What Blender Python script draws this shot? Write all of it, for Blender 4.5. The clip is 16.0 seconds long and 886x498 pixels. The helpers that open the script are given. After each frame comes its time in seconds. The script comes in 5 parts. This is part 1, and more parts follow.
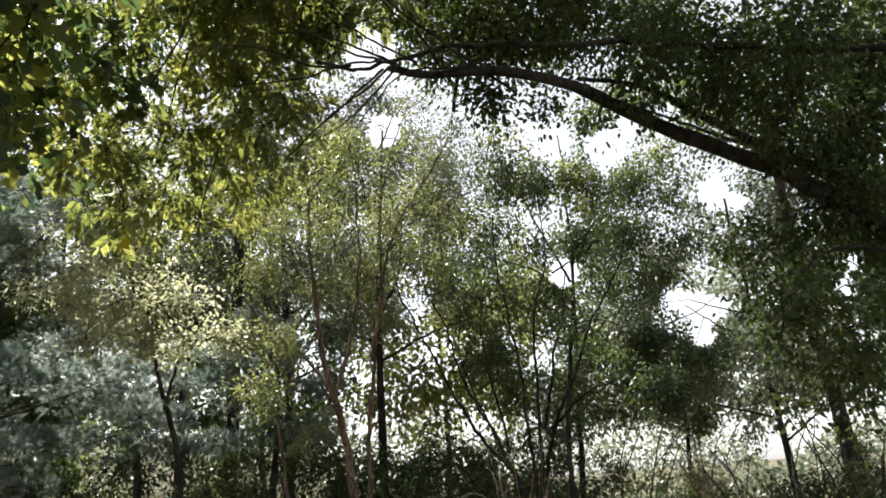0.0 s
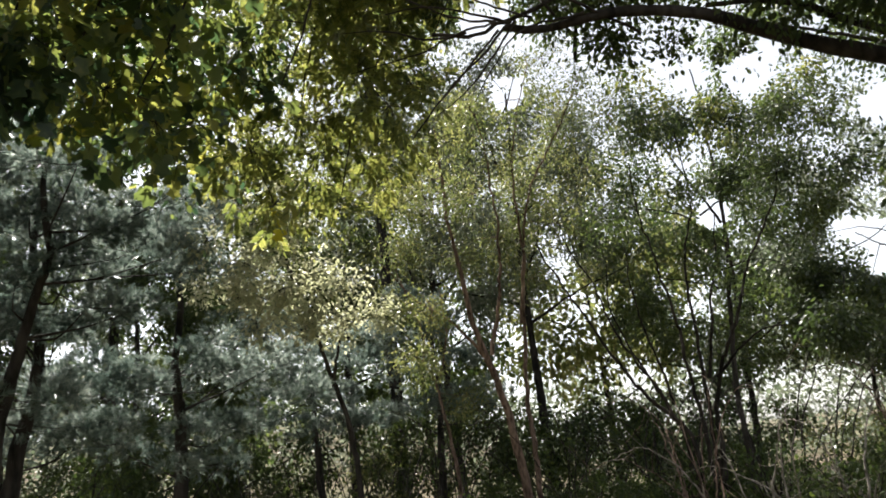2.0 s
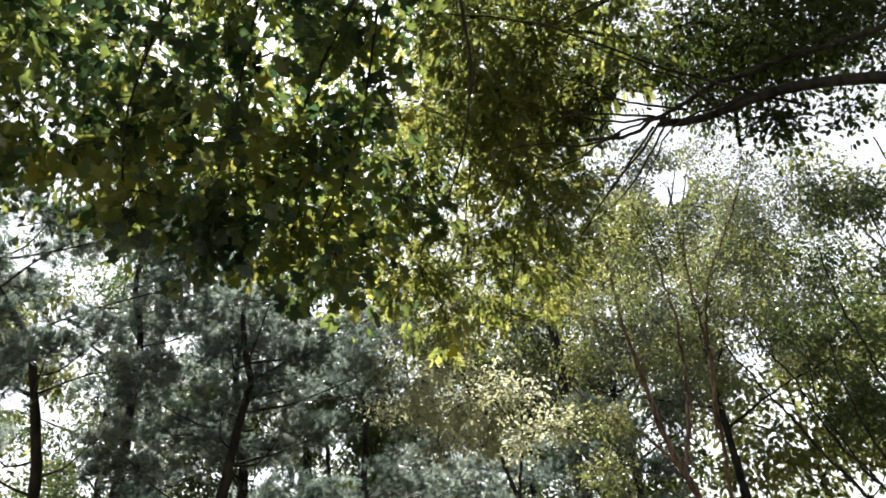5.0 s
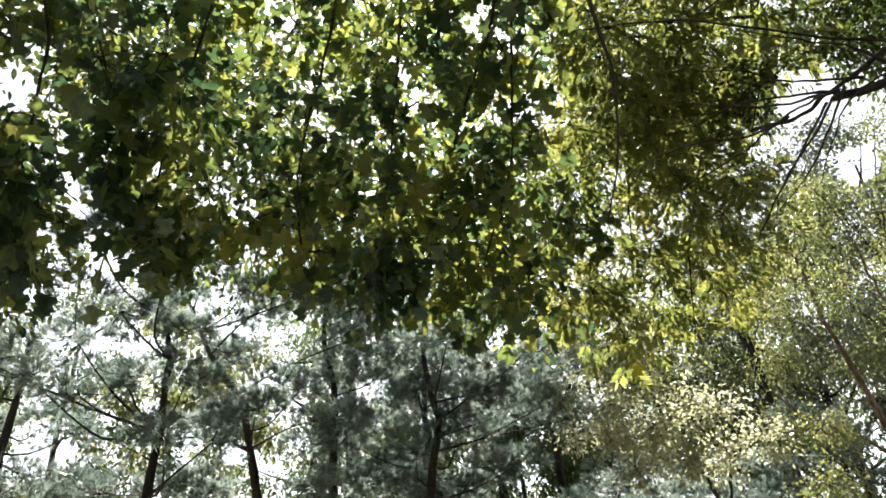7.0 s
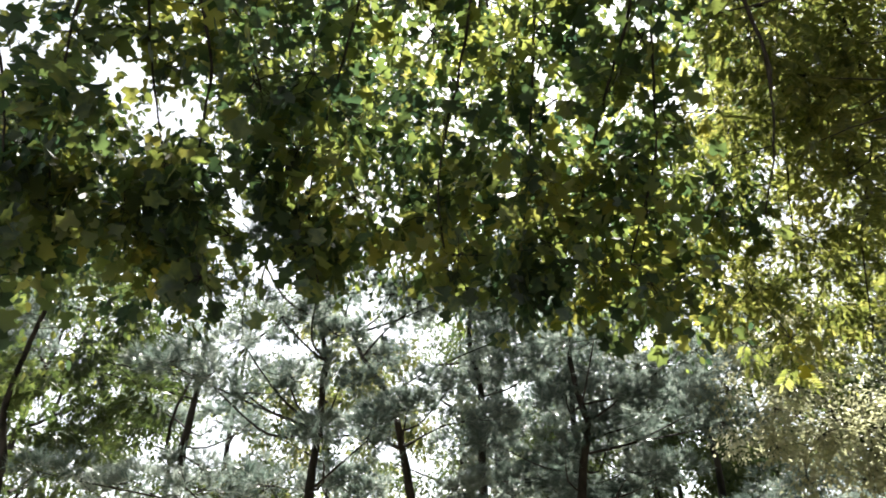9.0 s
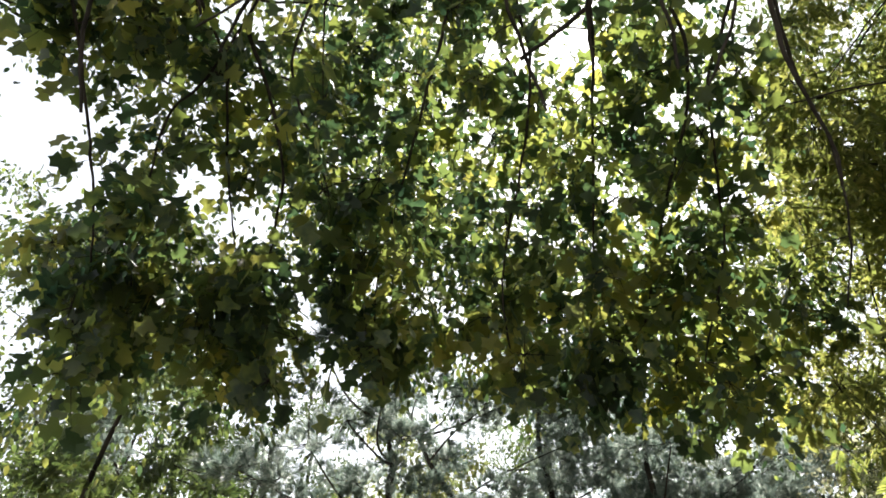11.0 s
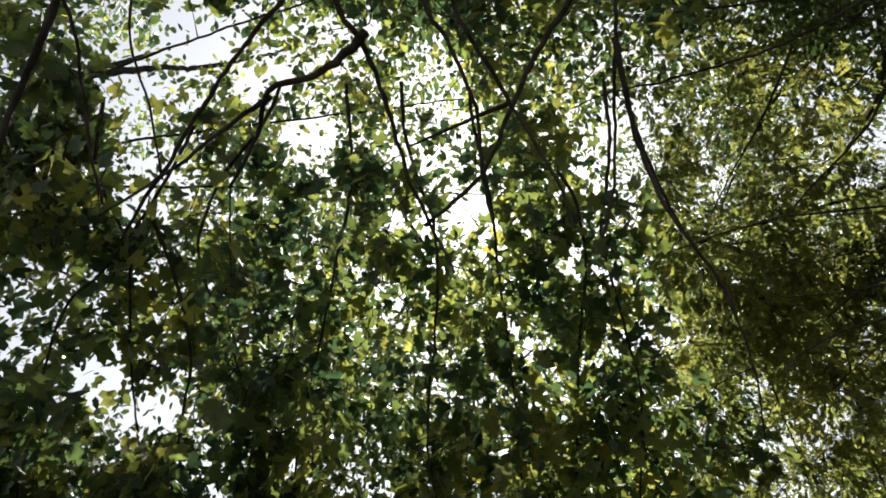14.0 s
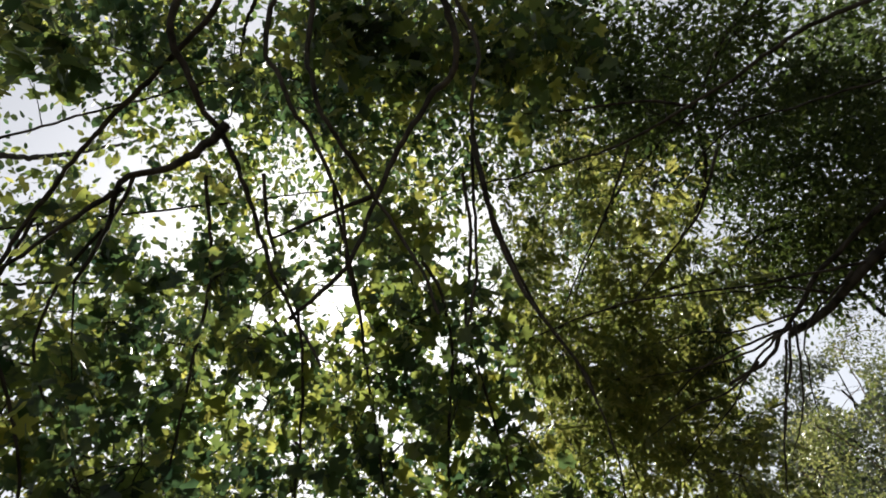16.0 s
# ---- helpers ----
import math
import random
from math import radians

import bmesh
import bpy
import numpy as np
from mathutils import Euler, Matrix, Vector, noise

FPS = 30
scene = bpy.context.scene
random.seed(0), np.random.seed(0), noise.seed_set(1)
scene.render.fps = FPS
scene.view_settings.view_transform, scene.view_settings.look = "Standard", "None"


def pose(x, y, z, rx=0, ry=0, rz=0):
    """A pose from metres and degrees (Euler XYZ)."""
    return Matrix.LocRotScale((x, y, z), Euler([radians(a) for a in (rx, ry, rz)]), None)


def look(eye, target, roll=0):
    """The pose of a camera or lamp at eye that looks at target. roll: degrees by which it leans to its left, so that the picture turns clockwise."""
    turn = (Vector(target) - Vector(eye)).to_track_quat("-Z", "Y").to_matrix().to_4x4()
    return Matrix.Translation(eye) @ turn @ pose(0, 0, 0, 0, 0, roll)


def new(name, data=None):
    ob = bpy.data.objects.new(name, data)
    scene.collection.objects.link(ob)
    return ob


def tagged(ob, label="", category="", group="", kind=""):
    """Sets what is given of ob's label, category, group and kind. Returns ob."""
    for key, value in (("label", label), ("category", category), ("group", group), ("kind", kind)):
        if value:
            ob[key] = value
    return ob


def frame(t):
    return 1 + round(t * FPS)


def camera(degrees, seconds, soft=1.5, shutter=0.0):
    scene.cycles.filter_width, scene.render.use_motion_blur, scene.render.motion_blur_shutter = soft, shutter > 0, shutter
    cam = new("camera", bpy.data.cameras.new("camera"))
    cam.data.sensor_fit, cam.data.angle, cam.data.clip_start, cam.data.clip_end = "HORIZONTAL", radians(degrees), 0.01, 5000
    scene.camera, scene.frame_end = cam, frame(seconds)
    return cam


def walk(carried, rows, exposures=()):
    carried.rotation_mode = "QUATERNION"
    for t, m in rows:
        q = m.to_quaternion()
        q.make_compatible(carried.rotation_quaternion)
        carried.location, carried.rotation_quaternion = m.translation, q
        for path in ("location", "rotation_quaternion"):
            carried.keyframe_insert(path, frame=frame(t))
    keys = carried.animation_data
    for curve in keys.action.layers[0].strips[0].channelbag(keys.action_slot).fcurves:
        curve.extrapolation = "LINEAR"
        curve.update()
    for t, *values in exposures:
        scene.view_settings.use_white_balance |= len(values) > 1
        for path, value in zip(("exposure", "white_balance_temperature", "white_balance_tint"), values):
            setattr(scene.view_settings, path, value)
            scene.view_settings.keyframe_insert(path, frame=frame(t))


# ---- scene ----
cam = camera(64.5, 16.0, soft=1.7, shutter=0.22)
EYE = Vector((0, 0, 1.6))
PATH = [
    (0, (0.000, 0.000, 1.600), (0.000, 9.481, 4.779), -4.54),
    (0.5, (0.000, 0.000, 1.600), (-0.431, 9.467, 4.792), -5.24),
    (1, (0.000, 0.000, 1.600), (-0.897, 9.420, 4.835), -7.26),
    (1.5, (0.000, 0.000, 1.600), (-1.445, 9.326, 4.908), -7.55),
    (2, (0.000, 0.000, 1.600), (-2.005, 9.360, 4.492), -7.60),
    (2.5, (0.000, 0.000, 1.600), (-2.675, 9.187, 4.506), -6.68),
    (3, (0.000, 0.000, 1.600), (-2.980, 8.926, 4.984), -7.19),
    (3.2, (0.000, 0.000, 1.600), (-3.001, 8.813, 5.250), -7.24),
    (5.3, (0.000, 0.000, 1.600), (-4.103, 7.799, 6.326), -7.28),
    (5.5, (0.000, 0.000, 1.600), (-4.333, 7.630, 6.396), -7.05),
    (6, (0.000, 0.000, 1.600), (-5.012, 7.163, 6.455), -8.17),
    (6.5, (0.000, 0.000, 1.600), (-5.389, 6.782, 6.596), -8.87),
    (7, (0.000, 0.000, 1.600), (-5.512, 6.490, 6.843), -8.19),
    (7.5, (0.000, 0.000, 1.600), (-5.711, 6.193, 6.989), -7.41),
    (8, (0.000, 0.000, 1.600), (-6.066, 5.869, 6.962), -6.63),
    (8.5, (0.000, 0.000, 1.600), (-6.447, 5.500, 6.910), -4.73),
    (9, (0.000, 0.000, 1.600), (-6.787, 4.951, 7.025), -2.86),
    (9.2, (0.000, 0.000, 1.600), (-6.950, 4.719, 7.025), -1.86),
    (11.3, (0.000, 0.000, 1.600), (-6.418, 3.682, 8.327), -0.78),
    (11.5, (0.000, 0.000, 1.600), (-6.329, 3.681, 8.411), -1.53),
    (12, (0.000, 0.000, 1.600), (-6.138, 3.721, 8.563), -2.75),
    (12.5, (0.000, 0.000, 1.600), (-5.831, 3.801, 8.780), -4.57),
    (13, (0.000, 0.000, 1.600), (-5.425, 3.831, 9.077), -6.63),
    (13.5, (0.000, 0.000, 1.600), (-4.902, 3.890, 9.400), -9.58),
    (14, (0.000, 0.000, 1.600), (-4.380, 4.011, 9.646), -14.50),
    (14.5, (0.000, 0.000, 1.600), (-3.900, 4.334, 9.724), -20.84),
    (15, (0.000, 0.000, 1.600), (-3.440, 4.701, 9.729), -26.10),
    (15.5, (0.000, 0.000, 1.600), (-3.104, 4.897, 9.747), -29.14),
    (16, (0.000, 0.000, 1.600), (-2.372, 5.089, 9.875), -34.19),
]
walk(cam, [(t, look(e, g, r)) for t, e, g, r in PATH], [(0, 1.54), (1.5, 1.42), (3, 1.5), (5.3, 1.64), (6, 1.86), (9.2, 1.97), (12, 1.72), (13, 1.52),
    (14.5, 1.08), (16, 0.96)])

# ---- light ----
SUN_AZ, SUN_EL = radians(-44), radians(57)
world = bpy.data.worlds.new("world")
scene.world = world
world.use_nodes = True
wn, wl = world.node_tree.nodes, world.node_tree.links
sky = wn.new("ShaderNodeTexSky")
sky.sky_type, sky.sun_disc = "NISHITA", False
sky.sun_elevation, sky.sun_rotation = SUN_EL, SUN_AZ
sky.dust_density, sky.air_density = 1.0, 1.0
haze = wn.new("ShaderNodeHueSaturation")  # thin white haze
haze.inputs["Saturation"].default_value, haze.inputs["Value"].default_value = 0.26, 1.42
wl.new(sky.outputs["Color"], haze.inputs["Color"])
wl.new(haze.outputs["Color"], wn["Background"].inputs["Color"])
wn["Background"].inputs["Strength"].default_value = 0.065
sun_data = bpy.data.lights.new("sun", "SUN")
sun_data.energy, sun_data.angle, sun_data.color = 5.0, radians(0.53), (1.0, 0.96, 0.88)
sun = new("sun", sun_data)
sun_dir = Vector((math.sin(SUN_AZ) * math.cos(SUN_EL), math.cos(SUN_AZ) * math.cos(SUN_EL), math.sin(SUN_EL)))
sun.matrix_world = look(sun_dir * 60, (0, 0, 0))


# ---- materials ----
def mat_base(name):
    m = bpy.data.materials.new(name)
    m.use_nodes = True
    return m, m.node_tree.nodes, m.node_tree.links


def ramp(nodes, stops):
    r = nodes.new("ShaderNodeValToRGB")
    while len(r.color_ramp.elements) < len(stops):
        r.color_ramp.elements.new(0.5)
    for e, (p, c) in zip(r.color_ramp.elements, stops):
        e.position, e.color = p, (*c, 1)
    return r


def leaf_material(name, faces, glow, through_light=0.45, rough=0.45, spec=0.5):
    """faces: colours of the blade from leaf to leaf; glow: colours of the light that passes through."""
    m, n, l = mat_base(name)
    geo = n.new("ShaderNodeNewGeometry")
    tex = n.new("ShaderNodeTexNoise")
    tex.inputs["Scale"].default_value, tex.inputs["Detail"].default_value = 1.3, 2.0
    coord = n.new("ShaderNodeTexCoord")
    l.new(coord.outputs["Object"], tex.inputs["Vector"])
    mix = n.new("ShaderNodeMath")
    mix.operation = "MULTIPLY_ADD"
    mix.inputs[1].default_value, mix.inputs[2].default_value = 1.7, -0.68
    l.new(tex.outputs["Fac"], mix.inputs[0])
    add = n.new("ShaderNodeMath")
    add.operation, add.use_clamp = "ADD", True
    info = n.new("ShaderNodeObjectInfo")
    each, wrap = n.new("ShaderNodeMath"), n.new("ShaderNodeMath")
    each.operation, wrap.operation = "ADD", "FRACT"
    part_of = n.new("ShaderNodeMath")
    part_of.operation, part_of.inputs[1].default_value = "MULTIPLY", 0.66
    l.new(geo.outputs["Random Per Island"], each.inputs[0])
    l.new(info.outputs["Random"], each.inputs[1])
    l.new(each.outputs[0], wrap.inputs[0])
    l.new(wrap.outputs[0], part_of.inputs[0])
    l.new(part_of.outputs[0], add.inputs[0])
    l.new(mix.outputs[0], add.inputs[1])
    steps = [(i / max(1, len(faces) - 1), c) for i, c in enumerate(faces)]
    r1 = ramp(n, steps)
    r2 = ramp(n, [(i / max(1, len(glow) - 1), c) for i, c in enumerate(glow)])
    l.new(add.outputs[0], r1.inputs["Fac"])
    l.new(add.outputs[0], r2.inputs["Fac"])
    # fine mottling of the blade
    fine = n.new("ShaderNodeTexNoise")
    fine.inputs["Scale"].default_value, fine.inputs["Detail"].default_value = 60.0, 3.0
    l.new(coord.outputs["Object"], fine.inputs["Vector"])
    fr = ramp(n, [(0.3, (0.65, 0.65, 0.6)), (0.75, (1.1, 1.1, 1.0))])
    l.new(fine.outputs["Fac"], fr.inputs["Fac"])
    mul = n.new("ShaderNodeMix")
    mul.data_type, mul.blend_type = "RGBA", "MULTIPLY"
    mul.inputs["Factor"].default_value = 1.0
    l.new(r1.outputs["Color"], mul.inputs["A"])
    l.new(fr.outputs["Color"], mul.inputs["B"])
    p = n["Principled BSDF"]
    p.inputs["Roughness"].default_value, p.inputs["Specular IOR Level"].default_value = rough, spec
    l.new(mul.outputs["Result"], p.inputs["Base Color"])
    tr = n.new("ShaderNodeBsdfTranslucent")
    l.new(r2.outputs["Color"], tr.inputs["Color"])
    sh = n.new("ShaderNodeMixShader")
    sh.inputs["Fac"].default_value = through_light
    l.new(p.outputs["BSDF"], sh.inputs[1])
    l.new(tr.outputs["BSDF"], sh.inputs[2])
    l.new(sh.outputs["Shader"], n["Material Output"].inputs["Surface"])
    return m


def bark_material(name, dark, light, scale=14.0, stretch=0.25):
    m, n, l = mat_base(name)
    coord, mp = n.new("ShaderNodeTexCoord"), n.new("ShaderNodeMapping")
    mp.inputs["Scale"].default_value = (1, 1, stretch)
    l.new(coord.outputs["Object"], mp.inputs["Vector"])
    a, b = n.new("ShaderNodeTexNoise"), n.new("ShaderNodeTexNoise")
    a.inputs["Scale"].default_value, a.inputs["Detail"].default_value = scale, 8.0
    b.inputs["Scale"].default_value, b.inputs["Detail"].default_value = 1.8, 3.0
    l.new(mp.outputs["Vector"], a.inputs["Vector"])
    l.new(coord.outputs["Object"], b.inputs["Vector"])
    s = n.new("ShaderNodeMath")
    s.operation = "MULTIPLY"
    l.new(a.outputs["Fac"], s.inputs[0])
    k = ramp(n, [(0.3, (0.7, 0.7, 0.7)), (0.7, (1.3, 1.3, 1.3))])
    l.new(b.outputs["Fac"], k.inputs["Fac"])
    l.new(k.outputs["Color"], s.inputs[1])
    r = ramp(n, [(0.3, dark), (0.72, light)])
    l.new(s.outputs[0], r.inputs["Fac"])
    p = n["Principled BSDF"]
    p.inputs["Roughness"].default_value = 0.9
    p.inputs["Specular IOR Level"].default_value = 0.25
    l.new(r.outputs["Color"], p.inputs["Base Color"])
    bump = n.new("ShaderNodeBump")
    bump.inputs["Strength"].default_value, bump.inputs["Distance"].default_value = 0.9, 0.02
    l.new(a.outputs["Fac"], bump.inputs["Height"])
    l.new(bump.outputs["Normal"], p.inputs["Normal"])
    return m


TULIP = leaf_material("tulip_leaf", [(0.025, 0.037, 0.024), (0.035, 0.052, 0.03), (0.05, 0.068, 0.034), (0.084, 0.092, 0.04)],
                      [(0.035, 0.08, 0.042), (0.09, 0.155, 0.055), (0.30, 0.37, 0.085), (0.66, 0.63, 0.14)], 0.5, 0.46, 0.45)
HICKORY = leaf_material("hickory_leaf", [(0.03, 0.042, 0.015), (0.05, 0.065, 0.022), (0.084, 0.094, 0.032)],
                        [(0.13, 0.175, 0.045), (0.32, 0.36, 0.08), (0.64, 0.61, 0.17)], 0.5, 0.45, 0.6)
DULL_GREEN = leaf_material("dull_green_leaf", [(0.03, 0.046, 0.022), (0.048, 0.068, 0.028), (0.075, 0.095, 0.036)],
                    [(0.04, 0.07, 0.02), (0.08, 0.12, 0.03), (0.14, 0.18, 0.035)], 0.4, 0.6, 0.3)
MYRTLE = leaf_material("thin_crown_leaf", [(0.036, 0.052, 0.018), (0.058, 0.074, 0.026), (0.088, 0.09, 0.034)],
                       [(0.12, 0.165, 0.05), (0.25, 0.285, 0.085), (0.46, 0.44, 0.16)], 0.48, 0.42)
GREEN = leaf_material("green_leaf", [(0.026, 0.040, 0.02), (0.04, 0.056, 0.027), (0.066, 0.084, 0.038)],
                      [(0.06, 0.10, 0.035), (0.13, 0.19, 0.05), (0.25, 0.30, 0.075)], 0.42, 0.4, 0.6)
# leaf colours brightened to carry the strong sunlight on the young maple
SUN_PALED = leaf_material("sun_paled_leaf", [(0.10, 0.115, 0.06), (0.15, 0.16, 0.08), (0.21, 0.205, 0.11)],
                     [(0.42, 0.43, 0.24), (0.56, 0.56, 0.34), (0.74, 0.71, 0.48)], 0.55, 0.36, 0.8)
NEEDLE = leaf_material("pine_needle", [(0.03, 0.052, 0.044), (0.055, 0.082, 0.07), (0.11, 0.14, 0.12)],
                       [(0.10, 0.155, 0.125), (0.27, 0.34, 0.29), (0.62, 0.68, 0.60)], 0.47, 0.26, 1.0)
# sunlit haze over the background is put into these greyer, lighter leaf colours
HAZE_PALED = leaf_material("haze_paled_leaf", [(0.045, 0.06, 0.036), (0.08, 0.096, 0.065), (0.14, 0.15, 0.11)],
                       [(0.12, 0.16, 0.09), (0.23, 0.27, 0.17), (0.38, 0.40, 0.29)], 0.45, 0.38, 0.7)
YELLOW = leaf_material("yellowed_leaf", [(0.40, 0.36, 0.03), (0.5, 0.42, 0.04)], [(0.7, 0.65, 0.05), (0.8, 0.7, 0.06)])
LITTER = leaf_material("litter_leaf", [(0.10, 0.06, 0.03), (0.2, 0.13, 0.06), (0.12, 0.13, 0.04)], [(0.2, 0.14, 0.05), (0.2, 0.2, 0.05)], 0.3)
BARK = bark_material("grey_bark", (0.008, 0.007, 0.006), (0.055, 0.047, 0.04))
BARK_RED = bark_material("reddish_bark", (0.05, 0.032, 0.024), (0.28, 0.20, 0.16), 22.0)
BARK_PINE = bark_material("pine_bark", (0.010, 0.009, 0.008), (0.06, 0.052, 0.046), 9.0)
DEADWOOD = bark_material("dead_wood", (0.07, 0.06, 0.05), (0.30, 0.27, 0.24), 20.0)


def ground_material():
    m, n, l = mat_base("leaf_litter_ground")
    coord = n.new("ShaderNodeTexCoord")
    a, b = n.new("ShaderNodeTexNoise"), n.new("ShaderNodeTexVoronoi")
    a.inputs["Scale"].default_value, a.inputs["Detail"].default_value = 0.25, 6.0
    b.inputs["Scale"].default_value = 9.0
    l.new(coord.outputs["Object"], a.inputs["Vector"])
    l.new(coord.outputs["Object"], b.inputs["Vector"])
    r1 = ramp(n, [(0.35, (0.09, 0.065, 0.04)), (0.5, (0.13, 0.11, 0.06)), (0.65, (0.08, 0.09, 0.035))])
    r2 = ramp(n, [(0.0, (0.55, 0.5, 0.45)), (1.0, (1.1, 1.05, 1.0))])
    l.new(a.outputs["Fac"], r1.inputs["Fac"])
    l.new(b.outputs["Color"], r2.inputs["Fac"])
    mx = n.new("ShaderNodeMix")
    mx.data_type, mx.blend_type = "RGBA", "MULTIPLY"
    mx.inputs["Factor"].default_value = 1.0
    l.new(r1.outputs["Color"], mx.inputs["A"])
    l.new(r2.outputs["Color"], mx.inputs["B"])
    p = n["Principled BSDF"]
    p.inputs["Roughness"].default_value = 0.95
    l.new(mx.outputs["Result"], p.inputs["Base Color"])
    bump = n.new("ShaderNodeBump")
    bump.inputs["Strength"].default_value, bump.inputs["Distance"].default_value = 0.6, 0.03
    l.new(b.outputs["Distance"], bump.inputs["Height"])
    l.new(bump.outputs["Normal"], p.inputs["Normal"])
    return m


GROUND = ground_material()

# ---- tools for growing things ----
rng = np.random.RandomState(7)


def raw_mesh(name, verts, faces, material, smooth=False):
    """verts (n, 3); faces (m, k) with k corners each."""
    me = bpy.data.meshes.new(name)
    verts, faces = np.asarray(verts, np.float32), np.asarray(faces, np.int32)
    me.vertices.add(len(verts))
    me.vertices.foreach_set("co", verts.ravel())
    me.loops.add(faces.size)
    me.loops.foreach_set("vertex_index", faces.ravel())
    me.polygons.add(len(faces))
    me.polygons.foreach_set("loop_start", np.arange(0, faces.size, faces.shape[1], dtype=np.int32))
    if smooth:
        me.polygons.foreach_set("use_smooth", np.ones(len(faces), bool))
    me.update(calc_edges=True)
    me.materials.append(material)
    return me


def thing(name, place, label, category, group="", kind=""):
    ob = new(name)
    ob.location = place
    return tagged(ob, label, category, group, kind)


def under(name, me, parent, label=""):
    """A mesh in world coordinates as a part of a thing (or of a part)."""
    ob = new(name, me)
    ob.parent = parent
    top = parent
    shift = Vector((0, 0, 0))
    while top is not None:
        shift += top.location
        top = top.parent
    ob.location = -shift
    return tagged(ob, label)


def spline(pts, step):
    """A Catmull-Rom line through pts, sampled about every step metres."""
    p = np.array(pts, float)
    p = np.vstack([2 * p[0] - p[1], p, 2 * p[-1] - p[-2]])
    out = []
    for i in range(1, len(p) - 2):
        n = max(2, int(np.linalg.norm(p[i + 1] - p[i]) / step))
        u = np.linspace(0, 1, n, endpoint=False)[:, None]
        a, b, c, d = p[i - 1], p[i], p[i + 1], p[i + 2]
        out.append(0.5 * (2 * b + (c - a) * u + (2 * a - 5 * b + 4 * c - d) * u ** 2 + (3 * b - a - 3 * c + d) * u ** 3))
    return np.vstack(out + [p[-2][None]])


def tube(line, r0, r1, sides=8, rough=0.08, flare=0.0):
    """A tapered, slightly uneven stem along a line: verts, quads."""
    line = np.asarray(line)
    n = len(line)
    tan = np.gradient(line, axis=0)
    tan /= np.linalg.norm(tan, axis=1)[:, None] + 1e-9
    ref = np.array([0.31, 0.87, 0.38]) if abs(tan[0][2]) > 0.8 else np.array([0.05, 0.1, 0.99])
    a = np.cross(tan, ref)
    a /= np.linalg.norm(a, axis=1)[:, None] + 1e-9
    b = np.cross(tan, a)
    u = np.linspace(0, 1, n)
    rad = r0 + (r1 - r0) * u ** 0.8
    if flare:
        rad *= 1 + flare * np.exp(-u * n / 3.0)
    ang = np.linspace(0, 2 * np.pi, sides, endpoint=False)
    rr = rad[:, None] * (1 + rough * rng.randn(n, sides))
    v = line[:, None] + rr[..., None] * (np.cos(ang)[None, :, None] * a[:, None] + np.sin(ang)[None, :, None] * b[:, None])
    i = np.arange((n - 1) * sides)
    r, s = i // sides, i % sides
    s2 = (s + 1) % sides
    f = np.stack([r * sides + s, r * sides + s2, (r + 1) * sides + s2, (r + 1) * sides + s], 1)
    return v.reshape(-1, 3), f


def join(pieces):
    """One twig: the side shoots are knit to the tip of the first piece."""
    vs, fs, k = [], [], 0
    tip = len(pieces[0][0])
    for v, f in pieces:
        if k:
            fs.append(np.array([(tip - 1, tip - 2, k, k + 1)]))
        vs.append(v)
        fs.append(f + k)
        k += len(v)
    return np.vstack(vs), np.vstack(fs)


SKELETON = {}


def limb(tree, pts, r0, r1, material, name="limb", sides=8, wander=0.03, flare=0.0, label=""):
    line = spline(pts, max(0.06, r0 * 1.6))
    k = np.cumsum(rng.randn(*line.shape) * wander * 0.3, axis=0)
    k -= np.linspace(0, 1, len(line))[:, None] * k[-1]
    line = line + k * min(1.0, r0 * 25)
    v, f = tube(line, r0, r1, sides, flare=flare)
    SKELETON.setdefault(tree.name, []).append(line)
    return under(name, raw_mesh(name, v, f, material, True), tree, label)


def unit(v):
    return v / (np.linalg.norm(v, axis=-1, keepdims=True) + 1e-9)


# leaf blades, one unit long, tip along +y, face along +z
def blade(outline, fold=0.12, curl=0.1):
    """A fan of triangles between the midrib and the outline of one half, mirrored."""
    pts, tris = [], []
    half = [(x, y, abs(x) * fold - curl * y * y) for x, y in outline]
    left = [(-x, y, z) for x, y, z in half]
    mid = [(0, 0, 0), (0, 0.5, -curl * 0.25), (0, 1, -curl)]
    pts = mid + half + left
    n = len(half)
    for base, flip in ((3, 0), (3 + n, 1)):
        ring = [0] + [base + i for i in range(n)] + [2]
        for i in range(len(ring) - 1):
            t = (1, ring[i], ring[i + 1])
            tris.append(t if not flip else (t[0], t[2], t[1]))
    return np.array(pts, float), np.array(tris)


TULIP_BLADE = blade([(0.34, -0.06), (0.52, 0.2), (0.25, 0.44), (0.45, 0.76), (0.13, 0.84)])
OVAL = blade([(0.25, 0.26), (0.23, 0.66)])
LANCE = (np.array([(0, 0, 0), (0.15, 0.4, 0.05), (0, 1, -0.2), (-0.15, 0.4, 0.05)], float), np.array([(0, 1, 2), (0, 2, 3)]))
SMALL = (np.array([(0, 0, 0), (0.27, 0.45, 0.06), (0, 1, -0.06), (-0.27, 0.45, 0.06)], float), np.array([(0, 1, 2), (0, 2, 3)]))


